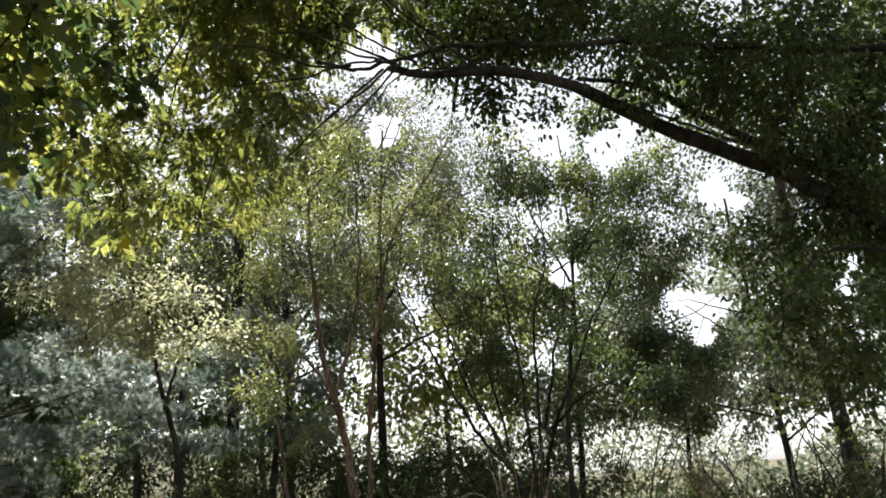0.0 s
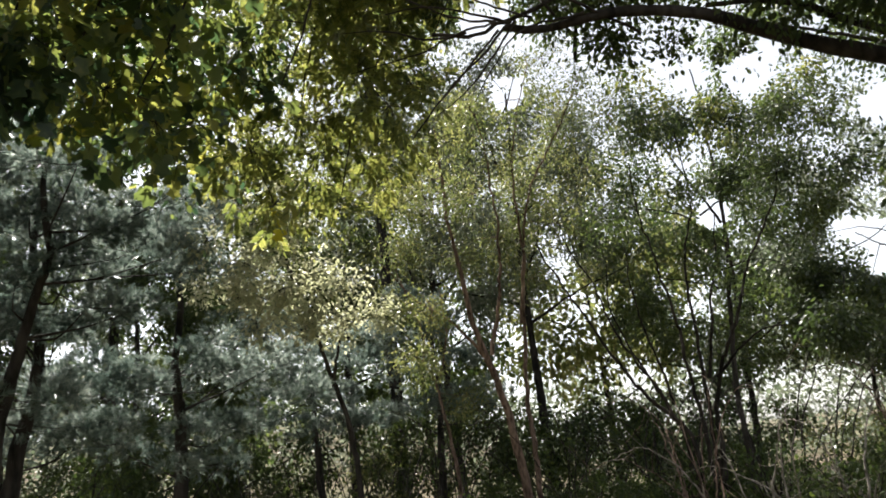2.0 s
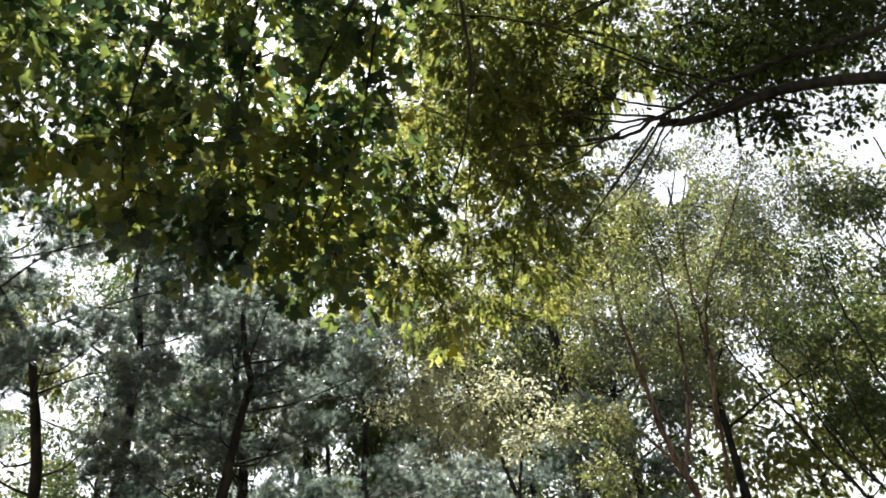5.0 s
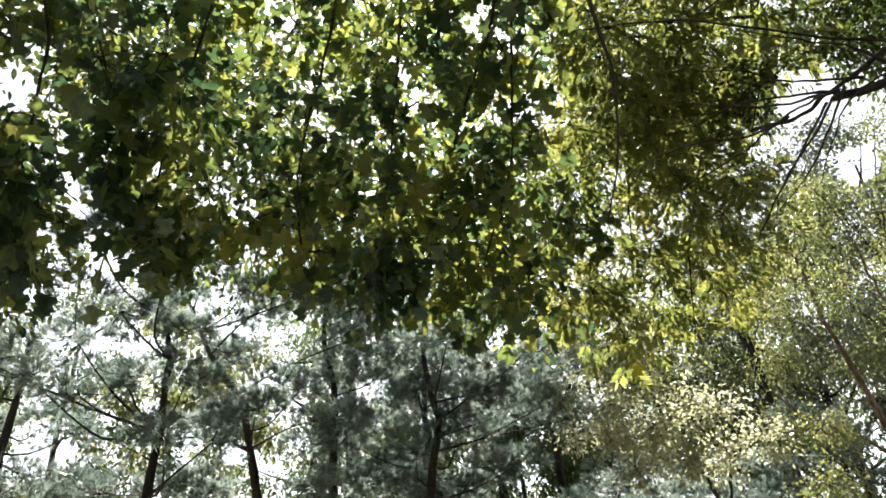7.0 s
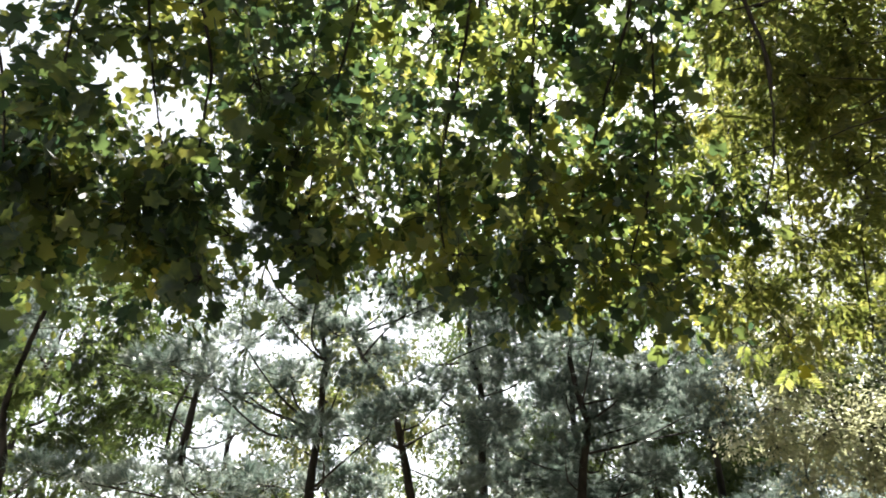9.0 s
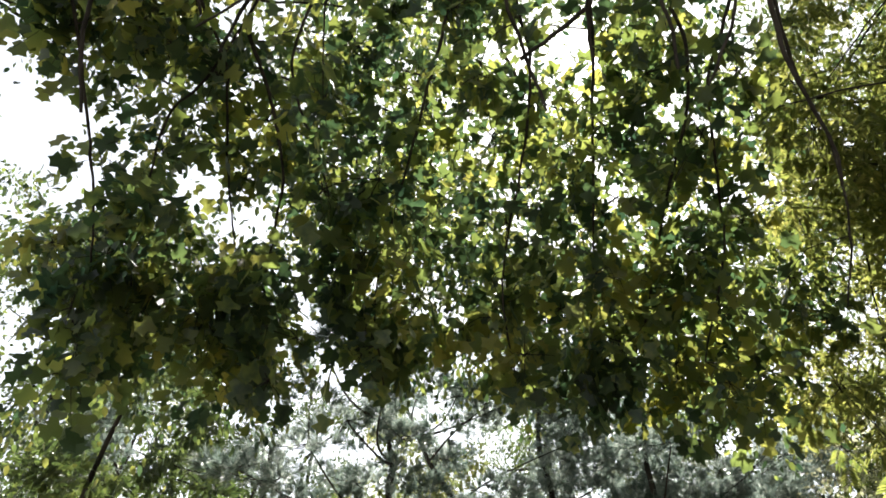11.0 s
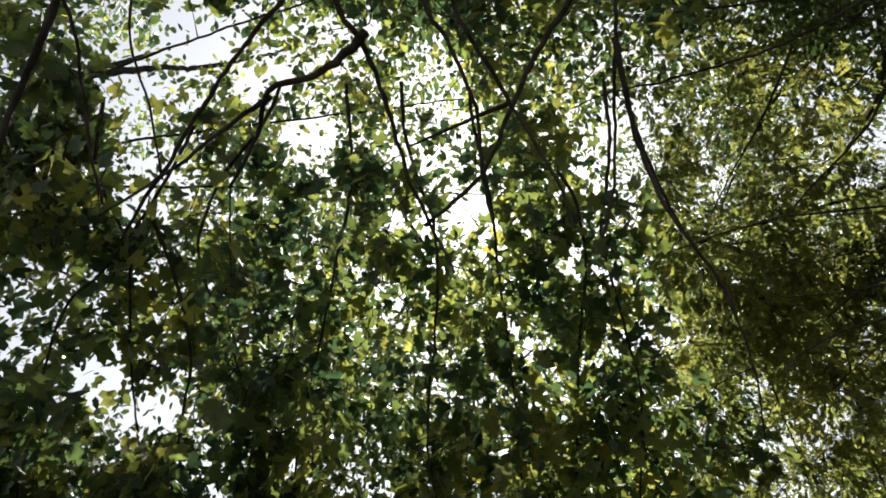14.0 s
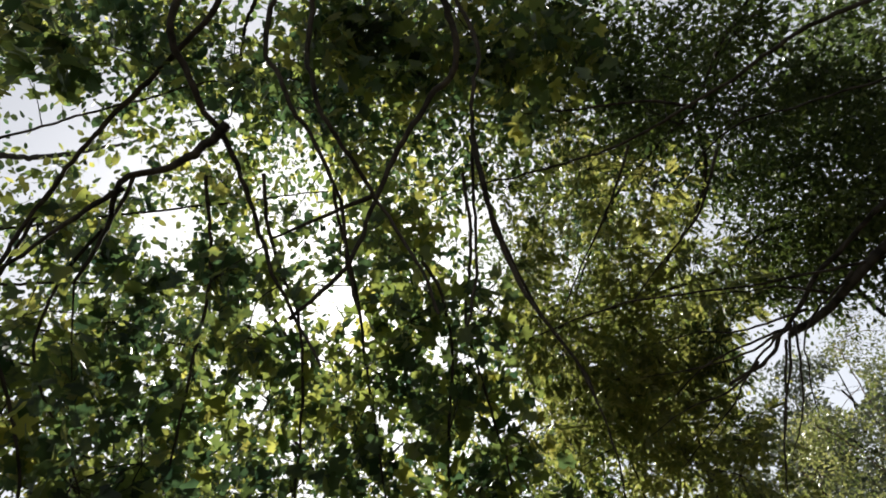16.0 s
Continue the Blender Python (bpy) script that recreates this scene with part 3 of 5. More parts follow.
for part_of_crown in (
    [(-2.97, -0.98, 5.83, 0.38), (-2.44, -0.54, 5.32, 0.29), (-3.28, -0.82, 5.48, 0.25), (-2.88, -0.44, 5.39, 0.27), (-2.71, -0.21, 5.66,
        0.24), (-3.21, 0.07, 5.67, 0.33), (-3.5, 0.51, 5.75, 0.4), (-3.55, 0.25, 5.23, 0.29), (-3.29, -0.08, 4.48, 0.28), (-3.94, -0.17,
        4.48, 0.31), (-4.25, 0.1, 4.34, 0.37), (-3.92, -0.24, 4.03, 0.26)],
    [(-3.85, 0.67, 4.52, 0.31), (-4.34, 0.91, 4.45, 0.34), (-3.71, 0.92, 3.77, 0.25), (-3.16, 0.91, 4.91, 0.34), (-2.92, 1.2, 4.93, 0.3),
        (-3.29, 1.29, 4.62, 0.34), (-2.56, 0.66, 4.96, 0.27), (-2.63, 0.85, 5.8, 0.24), (-2.71, 1.42, 5.59, 0.36), (-2.05, 1.42, 5.16,
        0.28), (-1.82, 1.58, 5.6, 0.23), (-1.84, 1.12, 5.33, 0.17)],
    [(-2.57, 1.88, 5.38, 0.36), (-3.39, 1.86, 5.13, 0.42), (-3.31, 1.72, 4.41, 0.34), (-4.15, 1.91, 4.52, 0.35), 
        (-2.92, 2.2, 5, 0.36), (-3.31, 2.4, 4.63, 0.37), (-3.52, 2.58, 4.24, 0.33), (-2.71, 2.69, 5.5, 0.35), (-2.04, 2.4, 5.28, 0.31),
        (-1.71, 2.55, 5.55, 0.32), (-1.36, 2.16, 5.67, 0.27)],
    [(-1.77, 2.18, 6.34, 0.22), (-2.99, 3, 5.03, 0.39), (-2.02, 2.84, 4.86, 0.35), (-1.8, 3.07, 5.33, 0.33), (-1.24, 2.71, 5.11, 0.26),
        (-2.22, 3.13, 4.49, 0.35), (-2.98, 3.41, 4.53, 0.39), (-2.88, 2.66, 3.86, 0.33), (-2.92, 3.64, 4.14, 0.38), (-1.91, 3.34, 4.72, 0.32), (-2.5, 3.66, 3.83, 0.28)],
    [(-1.37, -0.15, 6.88, 0.4), (-1.17, 0.2, 6.93, 0.35), (-0.35, 1.53, 6.95, 0.4), (-0.43, 2.06, 7.1, 0.38), (-1.06, 1.71, 7.25, 0.34),
        (-1.28, 2.27, 7.58, 0.31), (0.08, 2.39, 6.57, 0.4), (-0.03, 3.34, 7.32, 0.32), (0.03, 2.31, 7.37, 0.35), (-1.31, 1.19, 7.94, 0.32),
        (-2.4, 0.3, 6.3, 0.34), (-3.45, 0.45, 6.8, 0.45), (-2.72, 0.73, 6.8, 0.33)],
    [(-2.9, 1.12, 6.76, 0.34), (-3.59, 0.88, 6.78, 0.46), (-3.82, 0.79, 6.06, 0.48), (-4.02, 1.4, 6.57, 0.47), (-1.86, 1.31, 6.94, 0.23),
        (-2.64, 1.61, 7.07, 0.4), (-2.05, 2.12, 7.56, 0.32), (-2.53, 1.78, 6.15, 0.4), (-3.17, 1.47, 6.38, 0.38), (-3.79, 1.91, 6.44, 0.41),
        (-2.51, 2.37, 6.15, 0.41), (-1.42, 2.45, 6.25, 0.35)],
    [(-1.81, 3.13, 6.46, 0.39), (-2.02, 2.69, 6.13, 0.32), (-3, 2.21, 5.95, 0.41), (-3.1, 3.1, 6.36, 0.47), (-2.47, 3.41, 6.3, 0.46),
        (-2.24, 3.61, 5.81, 0.43), (-1.93, 4.09, 6.3, 0.42), (-2.53, 3.89, 5.53, 0.39), (-2.84, 3.12, 5.4, 0.37)],
    [(-2.89, -1.09, 5.82, 0.38), (-3.17, -0.77, 5.91, 0.39), (-3.15, -0.58, 6.53, 0.43), (-3.17, -0.93, 5.57, 0.33), (-3.21, -0.26, 5.78,
        0.34), (-4.86, -0.26, 4.92, 0.43), (-5, 0.12, 4.53, 0.42), (-4.82, 0.18, 5.38, 0.39), (-4.52, -0.13, 3.95, 0.33), (-4.05, 0.47,
        4.33, 0.32), (-5.14, 0.85, 4.51, 0.38), (-4.37, -0.53, 4.76, 0.26)],
    [(-1.33, -0.35, 6.54, 0.37), (-1.41, 0.07, 6.6, 0.33), (-0.46, 1.26, 6.74, 0.38), (-0.26, 1.69, 6.99, 0.41), (-0.31, 2.13, 6.86, 0.37),
        (-0.71, 1.89, 7.02, 0.33), (0.17, 2.28, 6.72, 0.45), (0.01, 2.52, 6.24, 0.34), (0.48, 2.78, 6.74, 0.42), (-0.87, 1.36, 7.04, 0.27),
        (0.42, 2.9, 6.27, 0.35), (-1.52, -0.15, 6.36, 0.28), (-1.14, 0.35, 6.67, 0.25)],
    [(-4.06, -0.47, 5.4, 0.36), (-3.7, -0.09, 4.58, 0.31), (-4.52, -0.22, 4.67, 0.35), (-3.6, -0.09, 5.18, 0.29), (-4.29, 0.09, 4.51, 0.33),
        (-4.73, 0.01, 4.42, 0.27), (-4.55, 0.73, 5.1, 0.28), (-4.49, 0.69, 4.52, 0.26), (-3.94, 0.82, 3.9, 0.19), (-3.66, 0.45, 5.24, 0.21),
        (-3.52, 1.32, 5.43, 0.3), (-3.7, 1.22, 4.57, 0.24), (-3.75, 1.76, 4.37, 0.28)],
    [(-4.18, 0.87, 5.15, 0.31), (-3.68, 0.8, 4.27, 0.3), (-4.69, 1.02, 4.49, 0.32), (-3.98, 1.13, 4.3, 0.28), (-3.66, 1.3, 4.51, 0.27),
        (-3.61, 1.47, 4.09, 0.3), (-3.82, 1.89, 4.51, 0.29), (-3.89, 1.78, 5.04, 0.31), (-3.39, 2.1, 4.35, 0.27),
        ],
    [(-2.34, -0.97, 6.48, 0.35), (-3.09, -0.94, 7.19, 0.42), (-3.16, -0.82, 6.47, 0.38), (-2.84, -0.57, 6.37, 0.31), (-3.42, -0.58, 6.24,
        0.37), (-3.09, -0.29, 6.1, 0.31), (-3.57, -0.54, 5.84, 0.36), (-2.34, -0.64, 6.28, 0.3), (-3.6, -0.27, 6.11, 0.37), (-3.5, -0.01,
        6.21, 0.33)],
    [(-2.79, 4.2, 4.87, 0.44), (-2.92, 4.39, 4.22, 0.33), (-2.12, 4, 4.67, 0.31), 
        (-2.94, 4.23, 4.53, 0.33), (-2.66, 4.56, 4.91, 0.35), (-2.21, 4.48, 4.57, 0.28)],
    [(-3.46, 2.6, 4.92, 0.35), (-3.23, 2.85, 4.69, 0.34), (-3.07, 2.36, 4.05, 0.26), (-2.67, 2.7, 4.58, 0.31), (-2.66, 2.77, 4.05, 0.29),
        (-2.53, 3.16, 4.53, 0.32), (-2.81, 3.45, 4.17, 0.33), (-2.46, 3.56, 5.11, 0.31), (-2.39, 3.52, 4.42, 0.29), (-2.33, 3.29, 3.73,
        0.22), (-3.1, 3.46, 3.95, 0.21), (-2.94, 2.68, 3.87, 0.18)],
):
    low_leaves.append(grow(tulip, part_of_crown, TULIP_BLADE, TULIP, 0.115, 1.1, BARK, droop=0.5, squash=1.25, spread=1.08, tips=14,
        keep=0.2, loose=0.22))
    veil = [tuple(np.array(EYE) + (np.array(c[:3]) - np.array(EYE)) * (1.3 + 0.25 * rng.rand()) + rng.randn(3) * 0.25) + (c[3] * 1.5,) for c
        in part_of_crown]
    veil = [c for c in veil if unit(np.array(c[:3]) - np.array(EYE)) @ SUNWARD < math.cos(radians(12)) or rng.rand() < 0.5]
    veil = sun_lane(veil, 0.25)
    fine_leaves.append(grow(tulip, veil, OVAL, TULIP, 0.085, 0.55, BARK, squash=1.1, tips=16, keep=0.2, loose=0.3, twigs=0))
# leaves deeper in the crown
fine_leaves.append(grow(tulip, sun_lane([(-3.54, 5.39, 5.43, 0.48), (-3.06, 5.49, 5.7, 0.48), (-3.47, 5.7, 5.02, 0.3), (-2.62, 5.56, 5.89, 0.42), (-5.73, 1.84, 6.87, 0.55),
    (-5.22, 2.3, 7.21, 0.55), (-5.97, 2.4, 6.35, 0.45), (-5.32, 3.03, 6.75, 0.52), (-5.15, 3.76, 6.43, 0.52), (-6.37, 2.11, 5.95, 0.39),
    (-5.84, 1.94, 5.88, 0.36), (-5.69, 2.78, 5.62, 0.36), (-4.58, 4.2, 5.8, 0.42), (-4.28, 4.93, 5.29, 0.42), (-4.8, 3.66, 6.05, 0.42)], 0.3),
    OVAL, TULIP, 0.1, 0.9, BARK, squash=1.1, tips=16, keep=0.15, loose=0.3, twigs=3))
crown(tulip, sun_thinned(gather(*low_leaves)), TULIP_BLADE, TULIP, 300)
crown(tulip, gather(*fine_leaves), OVAL, TULIP)


def dome(center, radii, count, r, low=-1.0):
    """Clusters that fill the outer part of a crown."""
    d = unit(rng.randn(count * 3, 3))
    d = d[d[:, 2] > low][:count] * (0.45 + 0.55 * rng.rand(count, 1) ** 0.6)
    p = np.array(center) + d * np.array(radii)
    return [(*q, r * (0.75 + 0.5 * rng.rand())) for q in p]


for a in np.linspace(0, 2 * np.pi, 9, endpoint=False):
    reach = np.array((math.cos(a), math.sin(a), 0)) * 3.6
    top = np.array(HUB)
    limb(tulip, [top, top + reach * 0.5 + (0, 0, 1.2), top + reach + (0, 0, 2.2 + rng.rand())], 0.035, 0.01, BARK)
high = grow(tulip, sun_lane(dome(np.array(HUB) + (0.2, 0.3, 2.4), (4.8, 4.2, 2.0), 100, 0.7, -0.6)), OVAL, TULIP, 0.15, 1.0, BARK, twigs=4)
crown(tulip, high, OVAL, TULIP)

second = thing("tulip_tree", (-5.6, -3.6, 0), "second tall tulip tree whose high crown closes the canopy", "tree")
top = np.array((-5.2, -2.4, 8.0))
limb(second, [(-5.6, -3.6, -0.1), (-5.6, -3.4, 4), top, (-4.8, -1.2, 11), (-4.6, -0.4, 12.5)], 0.22, 0.02, BARK, "trunk", 12, flare=0.4)
for a in np.linspace(0.2, 2.4, 9):
    reach = np.array((math.cos(a) * 5, math.sin(a) * 10, 0))
    limb(second, [top, top + reach * 0.5 + (0, 0, 1.0), top + reach + (0, 0, 1.2 + rng.rand())], 0.02, 0.008, BARK)
limb(second, [(-4.8, -1.2, 11), (-4.9, 0.6, 14), (-5.0, 2.0, 17)], 0.06, 0.02, BARK)
crown(second, grow(second, sun_lane(dome((-4.6, 2.2, 16.5), (6.4, 6.0, 3.6), 90, 1.1), keep=0.15), OVAL, TULIP, 0.17, 0.55, BARK, twigs=0,
    keep=0.08, loose=0.3), OVAL, TULIP)
crown(second, grow(second, sun_lane(dome((-5.0, 6.0, 9.6), (6.2, 5.0, 2.5), 150, 0.75)), OVAL, TULIP, 0.143, 0.862, BARK, twigs=4,
    keep=0.06, loose=0.3), OVAL, TULIP)

crown(second, grow(second, sun_lane([(-4.2, 0.22, 10.66, 0.64), (-3.9, 0.79, 9.82, 0.59), (-3.32, 1.04, 9.88, 0.51), (-2.5, 1.33, 9.6,
    0.48), (-2.71, 2.1, 10.13, 0.59), (-2.12, 2.41, 10.15, 0.51), (-3.34, 2.97, 10.49, 0.56), (-3.5, 2.2, 10.08, 0.61), (-2.06, 2.61, 8.79,
    0.45), (-1.77, 3.67, 9.34, 0.49), (-1.31, 2.17, 10.54, 0.52), (-1.45, 1.31, 10.33, 0.5), (-2.2, 1.2, 10.75, 0.46), (-1.64, 3.32, 10.2,
    0.53)], keep=0.5),
                   OVAL, TULIP, 0.135, 1.15, BARK, twigs=3, keep=0.12, loose=0.3), OVAL, TULIP)
crown(second, grow(second, sun_lane([(-1.1, 4.19, 10.5, 0.64), (-1.57, 5.22, 10.63, 0.68), (-2.58, 4.95, 10.31, 0.58), (-3.31, 0.33, 10.06,
    0.44), (-2.61, -0.37, 9.79, 0.55), (-1.93, 0.22, 10.14, 0.56), (-1.57, 0.68, 10.81, 0.6), (-0.74, 2.44, 9.65, 0.54), (-0.11, 3.41,
    10.78, 0.63), (-0.59, 4.71, 10.19, 0.63), (-5.2, 0.82, 10.6, 0.67), (-2.28, 2.14, 11.32, 0.49), (-3.85, 1.45, 9.15, 0.48)], keep=0.5),
                   OVAL, TULIP, 0.135, 1.15, BARK, twigs=3, keep=0.12, loose=0.3), OVAL, TULIP)

crown(second, grow(second, [(-5.35, 1.77, 7.2, 0.38), (-6.16, 2.63, 9.02, 0.48), (-4.65, 2.61, 7.89, 0.4), (-5.63, 2.88, 7.81, 0.5), (-6.37,
    3.97, 8.27, 0.57), (-6.77, 3.18, 7.68, 0.47), (-5.64, 4.05, 8.7, 0.48), (-4.33, 3.79, 8.1, 0.42), (-5.83, 4.52, 7.84, 0.47), (-5.04,
    4.91, 8.27, 0.47), (-5.92, 5.17, 7.69, 0.48), (-5.22, 5.85, 7.83, 0.48), (-6.08, 2.4, 7.45, 0.42), (-5.36, 3.63, 6.27, 0.39)],
                   OVAL, TULIP, 0.12, 0.862, BARK, twigs=3, keep=0.2, loose=0.3), OVAL, TULIP)
crown(second, grow(second, [(-6.47, 2.72, 7.88, 0.45), (-5.64, 2.79, 6.63, 0.39), (-6.98, 3.18, 6.97, 0.45), (-5.83, 3.27, 7.81, 0.44),
    (-5.47, 3.31, 6.58, 0.39), (-5.38, 3.72, 7.44, 0.42), (-5.86, 4.31, 6.89, 0.43), (-6.33, 3.47, 6.35, 0.35), (-4.66, 4.05, 7.67, 0.42),
    (-5.17, 4.37, 7.08, 0.35)],
                   OVAL, TULIP, 0.12, 0.805, BARK, twigs=3, keep=0.2, loose=0.3), OVAL, TULIP)
crown(second, grow(second, [(-1.91, 3.2, 9.12, 0.41), (-2.08, 4.13, 9.54, 0.44), (-1.45, 4.6, 9.9, 0.46), (-2.25, 5.3, 9.69, 0.48), (-3.19,
    4.33, 10.32, 0.49), (-2.71, 4.6, 9.12, 0.45), (-1.22, 4.08, 9.98, 0.38), (-3.15, 3.54, 10.3, 0.4), (-3.96, 5.32, 9.9, 0.51), (-4.15,
    4.09, 10.04, 0.41), (-2.42, 4.99, 8.12, 0.41)],
                   OVAL, TULIP, 0.135, 0.805, BARK, twigs=3, keep=0.2, loose=0.3), OVAL, TULIP)
crown(second, grow(second, [(-1.65, 3.82, 9.25, 0.35), (-2.11, 5.03, 10.11, 0.41), (-1.19, 4.72, 9.58, 0.38), (-1.21, 4.15, 9.97, 0.34),
    (-6.55, 0.58, 7.87, 0.37), (-6.38, 1.1, 7.55, 0.35), (-5.47, 0.67, 7.35, 0.32)],
                   OVAL, TULIP, 0.128, 0.92, BARK, twigs=3, keep=0.2, loose=0.3), OVAL, TULIP)

# ---- hickory with feathered leaves ----
hickory = thing("hickory_tree", (2.6, -1.2, 0), "slender hickory with yellowing feathered leaves", "tree")
limb(hickory, [(2.6, -1.2, -0.1), (2.6, -1.1, 3.5), (2.4, -0.6, 6.5), (1.6, 1.2, 8.6)], 0.13, 0.05, BARK, "trunk", 10, flare=0.3)
limb(hickory, [(2.4, -0.6, 6.5), (1.97, 4.17, 6.87), (1.45, 4.4, 6.85), (0.83, 4.56, 6.85), (0.05, 4.56, 6.91), (-0.76, 4.59, 6.83), (-1.46,
    4.7, 6.58)], 0.04, 0.008, BARK)
limb(hickory, [(0.83, 4.56, 6.85), (0.24, 4.96, 6.53), (-0.63, 5.05, 6.4), (-1.06, 5.03, 6.2), (-1.64, 4.52, 6.41), (-1.74, 4.78, 5.8),
    (-2.03, 5.02, 5.2), (-2.39, 5.34, 4.43)], 0.022, 0.005, BARK)
limb(hickory, [(-1.06, 5.03, 6.2), (-1.11, 4.89, 6.2), (-1.35, 5.24, 5.37), (-1.82, 5.45, 4.64), (-2.15, 5.7, 3.87)], 0.016, 0.005, BARK)
limb(hickory, [(-1.55, 4.46, 6.35), (-1.06, 4.84, 6.26), (-0.3, 5.35, 6.1), (0.36, 5.65, 6.05), (0.22, 6.35, 5.19)], 0.014, 0.02, BARK)
feathers, tips_only = [], []
for part_of_crown in (
    [(-0.84, 4.02, 7.77, 0.42), (-1.09, 4.61, 7.56, 0.49), (-0.21, 4.09, 6.94, 0.49), (-1.28, 4.6, 6.65, 0.45), (-0.59, 4.34, 6.21, 0.46),
        (-1.13, 5.4, 6.53, 0.54), (0.01, 4.31, 6.31, 0.41), (-1.55, 4.41, 5.72, 0.45), (-2.11, 4.48, 5.43, 0.4), (-1.53, 4.93, 5.54, 0.47),
        (-0.29, 4.57, 5.68, 0.44), (-1.58, 4.27, 6.48, 0.32), (-1.04, 5.14, 5.69, 0.48)],
    [(-1.46, 4.54, 7.36, 0.48), (-0.5, 4.41, 6.8, 0.44), (-0.83, 4.88, 6.38, 0.44), (-1.55, 5.54, 6.78, 0.5), (-0.35, 5.59, 7.09, 0.51),
        (-2.06, 5.44, 6.04, 0.47), (-1.77, 6.23, 6.02, 0.44), (-2.34, 5.35, 7.07, 0.45), (-0.14, 4.52, 8.14, 0.45), (-0.7, 5.82, 6.18,
        0.48)],
    [(-1.49, 3.95, 5.59, 0.42), (-1.44, 4.61, 5.53, 0.45), (-1.97, 4.78, 5.43, 0.41), (-1.62, 5.04, 4.89, 0.45), (-1.25, 4.67, 5.74, 0.36),
        (-1.21, 5.12, 5.27, 0.41), (-2.15, 5.35, 4.66, 0.47), (-2.14, 4.47, 4.56, 0.33), (-2.66, 5.07, 4.36, 0.36), (-3.22, 5.73, 4.69,
        0.35), (-2.64, 6.05, 4.39, 0.46), (-2, 5.97, 4.56, 0.5), (-2.24, 5.83, 3.99, 0.32), (-2.36, 4.85, 3.74, 0.19), (-1.32, 4.88, 4.37,
        0.32), (-1.19, 5.32, 4.75, 0.3), (-1.59, 6.32, 4.72, 0.29), (-0.79, 5.37, 5.63, 0.33), (-1.9, 6.35, 4.38, 0.29)],
    [(-1.99, 5.6, 6.48, 0.56), (-1.68, 5.89, 6.11, 0.55), (-2.09, 5.55, 5.42, 0.45), (-1.8, 5.66, 4.83, 0.44), (-2.18, 5.57, 4.4, 0.43),
        (-2.64, 5.49, 4.72, 0.33), (-1.61, 6.58, 5.81, 0.45), (-1.98, 5.13, 7.16, 0.44), (-1.09, 4.61, 6.12, 0.37), (-1.12, 5.67, 6.3,
        0.36)],
):
    feathers.append(grow(hickory, part_of_crown, FEATHER, HICKORY, 0.165, 0.8, BARK, droop=0.35, lean=0.5, flat=0.9, squash=1.1, spread=1.1,
        tips=16, keep=0.1))
    tips_only.append(grow(hickory, part_of_crown, SMALL, HICKORY, 0.05, 0.28, BARK, droop=0.2, squash=1.1, spread=1.2, tips=18, keep=0.1,
        loose=0.3, twigs=0))
feathers.append(grow(hickory, [(-2.9, 5.22, 6.14, 0.33), (-2.96, 5.53, 5.71, 0.33), (-3.06, 5.81, 5.23, 0.27), (-2.95, 6.06, 4.88, 0.24), (-3.13, 5.31, 5.87, 0.27)], FEATHER, HICKORY, 0.165, 0.9, BARK, droop=0.35,
    lean=0.5, flat=0.9, squash=1.1, tips=14, keep=0.1))
# the low outer spray hangs free in the sun
feathers.append(grow(hickory, [(-3.3, 5.94, 5.0, 0.2), (-3.19, 6.14, 4.74, 0.22), (-3.47, 6.03, 4.65, 0.17), (-3.03, 6.08, 5.0, 0.2),
    (-3.09, 6.33, 4.46, 0.2), (-3.42, 6.16, 4.44, 0.17), (-3.13, 6.42, 4.2, 0.17), (-3.51, 5.92, 4.84, 0.13)], FEATHER, HICKORY, 0.2, 0.9, BARK, droop=0.2, lean=1.0, flat=0.4, tips=10, gaps=False))
crown(hickory, gather(*feathers), FEATHER, HICKORY, 60)
crown(hickory, gather(*tips_only), SMALL, HICKORY)

# a few yellowed leaves at the low tip
me = raw_mesh("yellow_leaf", TULIP_BLADE[0], TULIP_BLADE[1], YELLOW)
for (x, y, z), turn, size in zip([(-2.52, 5.27, 3.68), (-2.53, 5.2, 3.84), (-2.54, 5.25, 3.99), (-2.52, 5.24, 3.76)], (10, 70, -50, 30),
    (0.13, 0.11, 0.1, 0.09)):
    ob = new("yellow_leaf", me)
    ob.parent = hickory
    ob.matrix_local = Matrix.Translation(Vector((x, y, z)) - hickory.location) @ pose(0, 0, 0, -100, 20, turn) @ Matrix.Scale(size, 4)
    tagged(ob, "bright yellow dying leaf")

# ---- broadleaf tree of no certain species whose limb reaches over the clearing ----
hardwood = thing("hardwood_tree", (5.2, 4.6, 0), "dark-barked hardwood with a heavy crooked limb and shaded leaves", "tree")
FORK = (3.89, 5.17, 2.88)
limb(hardwood, [(5.2, 4.6, -0.1), (5.1, 4.6, 2.0), FORK, (4.2, 4.4, 7), (3.6, 4.6, 9)], 0.26, 0.12, BARK, "trunk", 14, flare=0.4)
limb(hardwood, [FORK, (3.47, 5.25, 3.24), (2.87, 5.3, 3.75), (2.25, 5.32, 4.12), (1.72, 5.26, 4.4), (1.35, 5.15, 4.58), (0.93, 5.05, 4.71),
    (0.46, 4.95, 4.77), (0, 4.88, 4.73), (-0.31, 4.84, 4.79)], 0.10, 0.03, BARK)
limb(hardwood, [FORK, (3.7, 5.47, 3.6), (3.2, 5.52, 3.95), (2.65, 5.62, 4.35), (1.99, 5.65, 4.83), (1.36, 5.69, 5.06)], 0.07, 0.02, BARK)
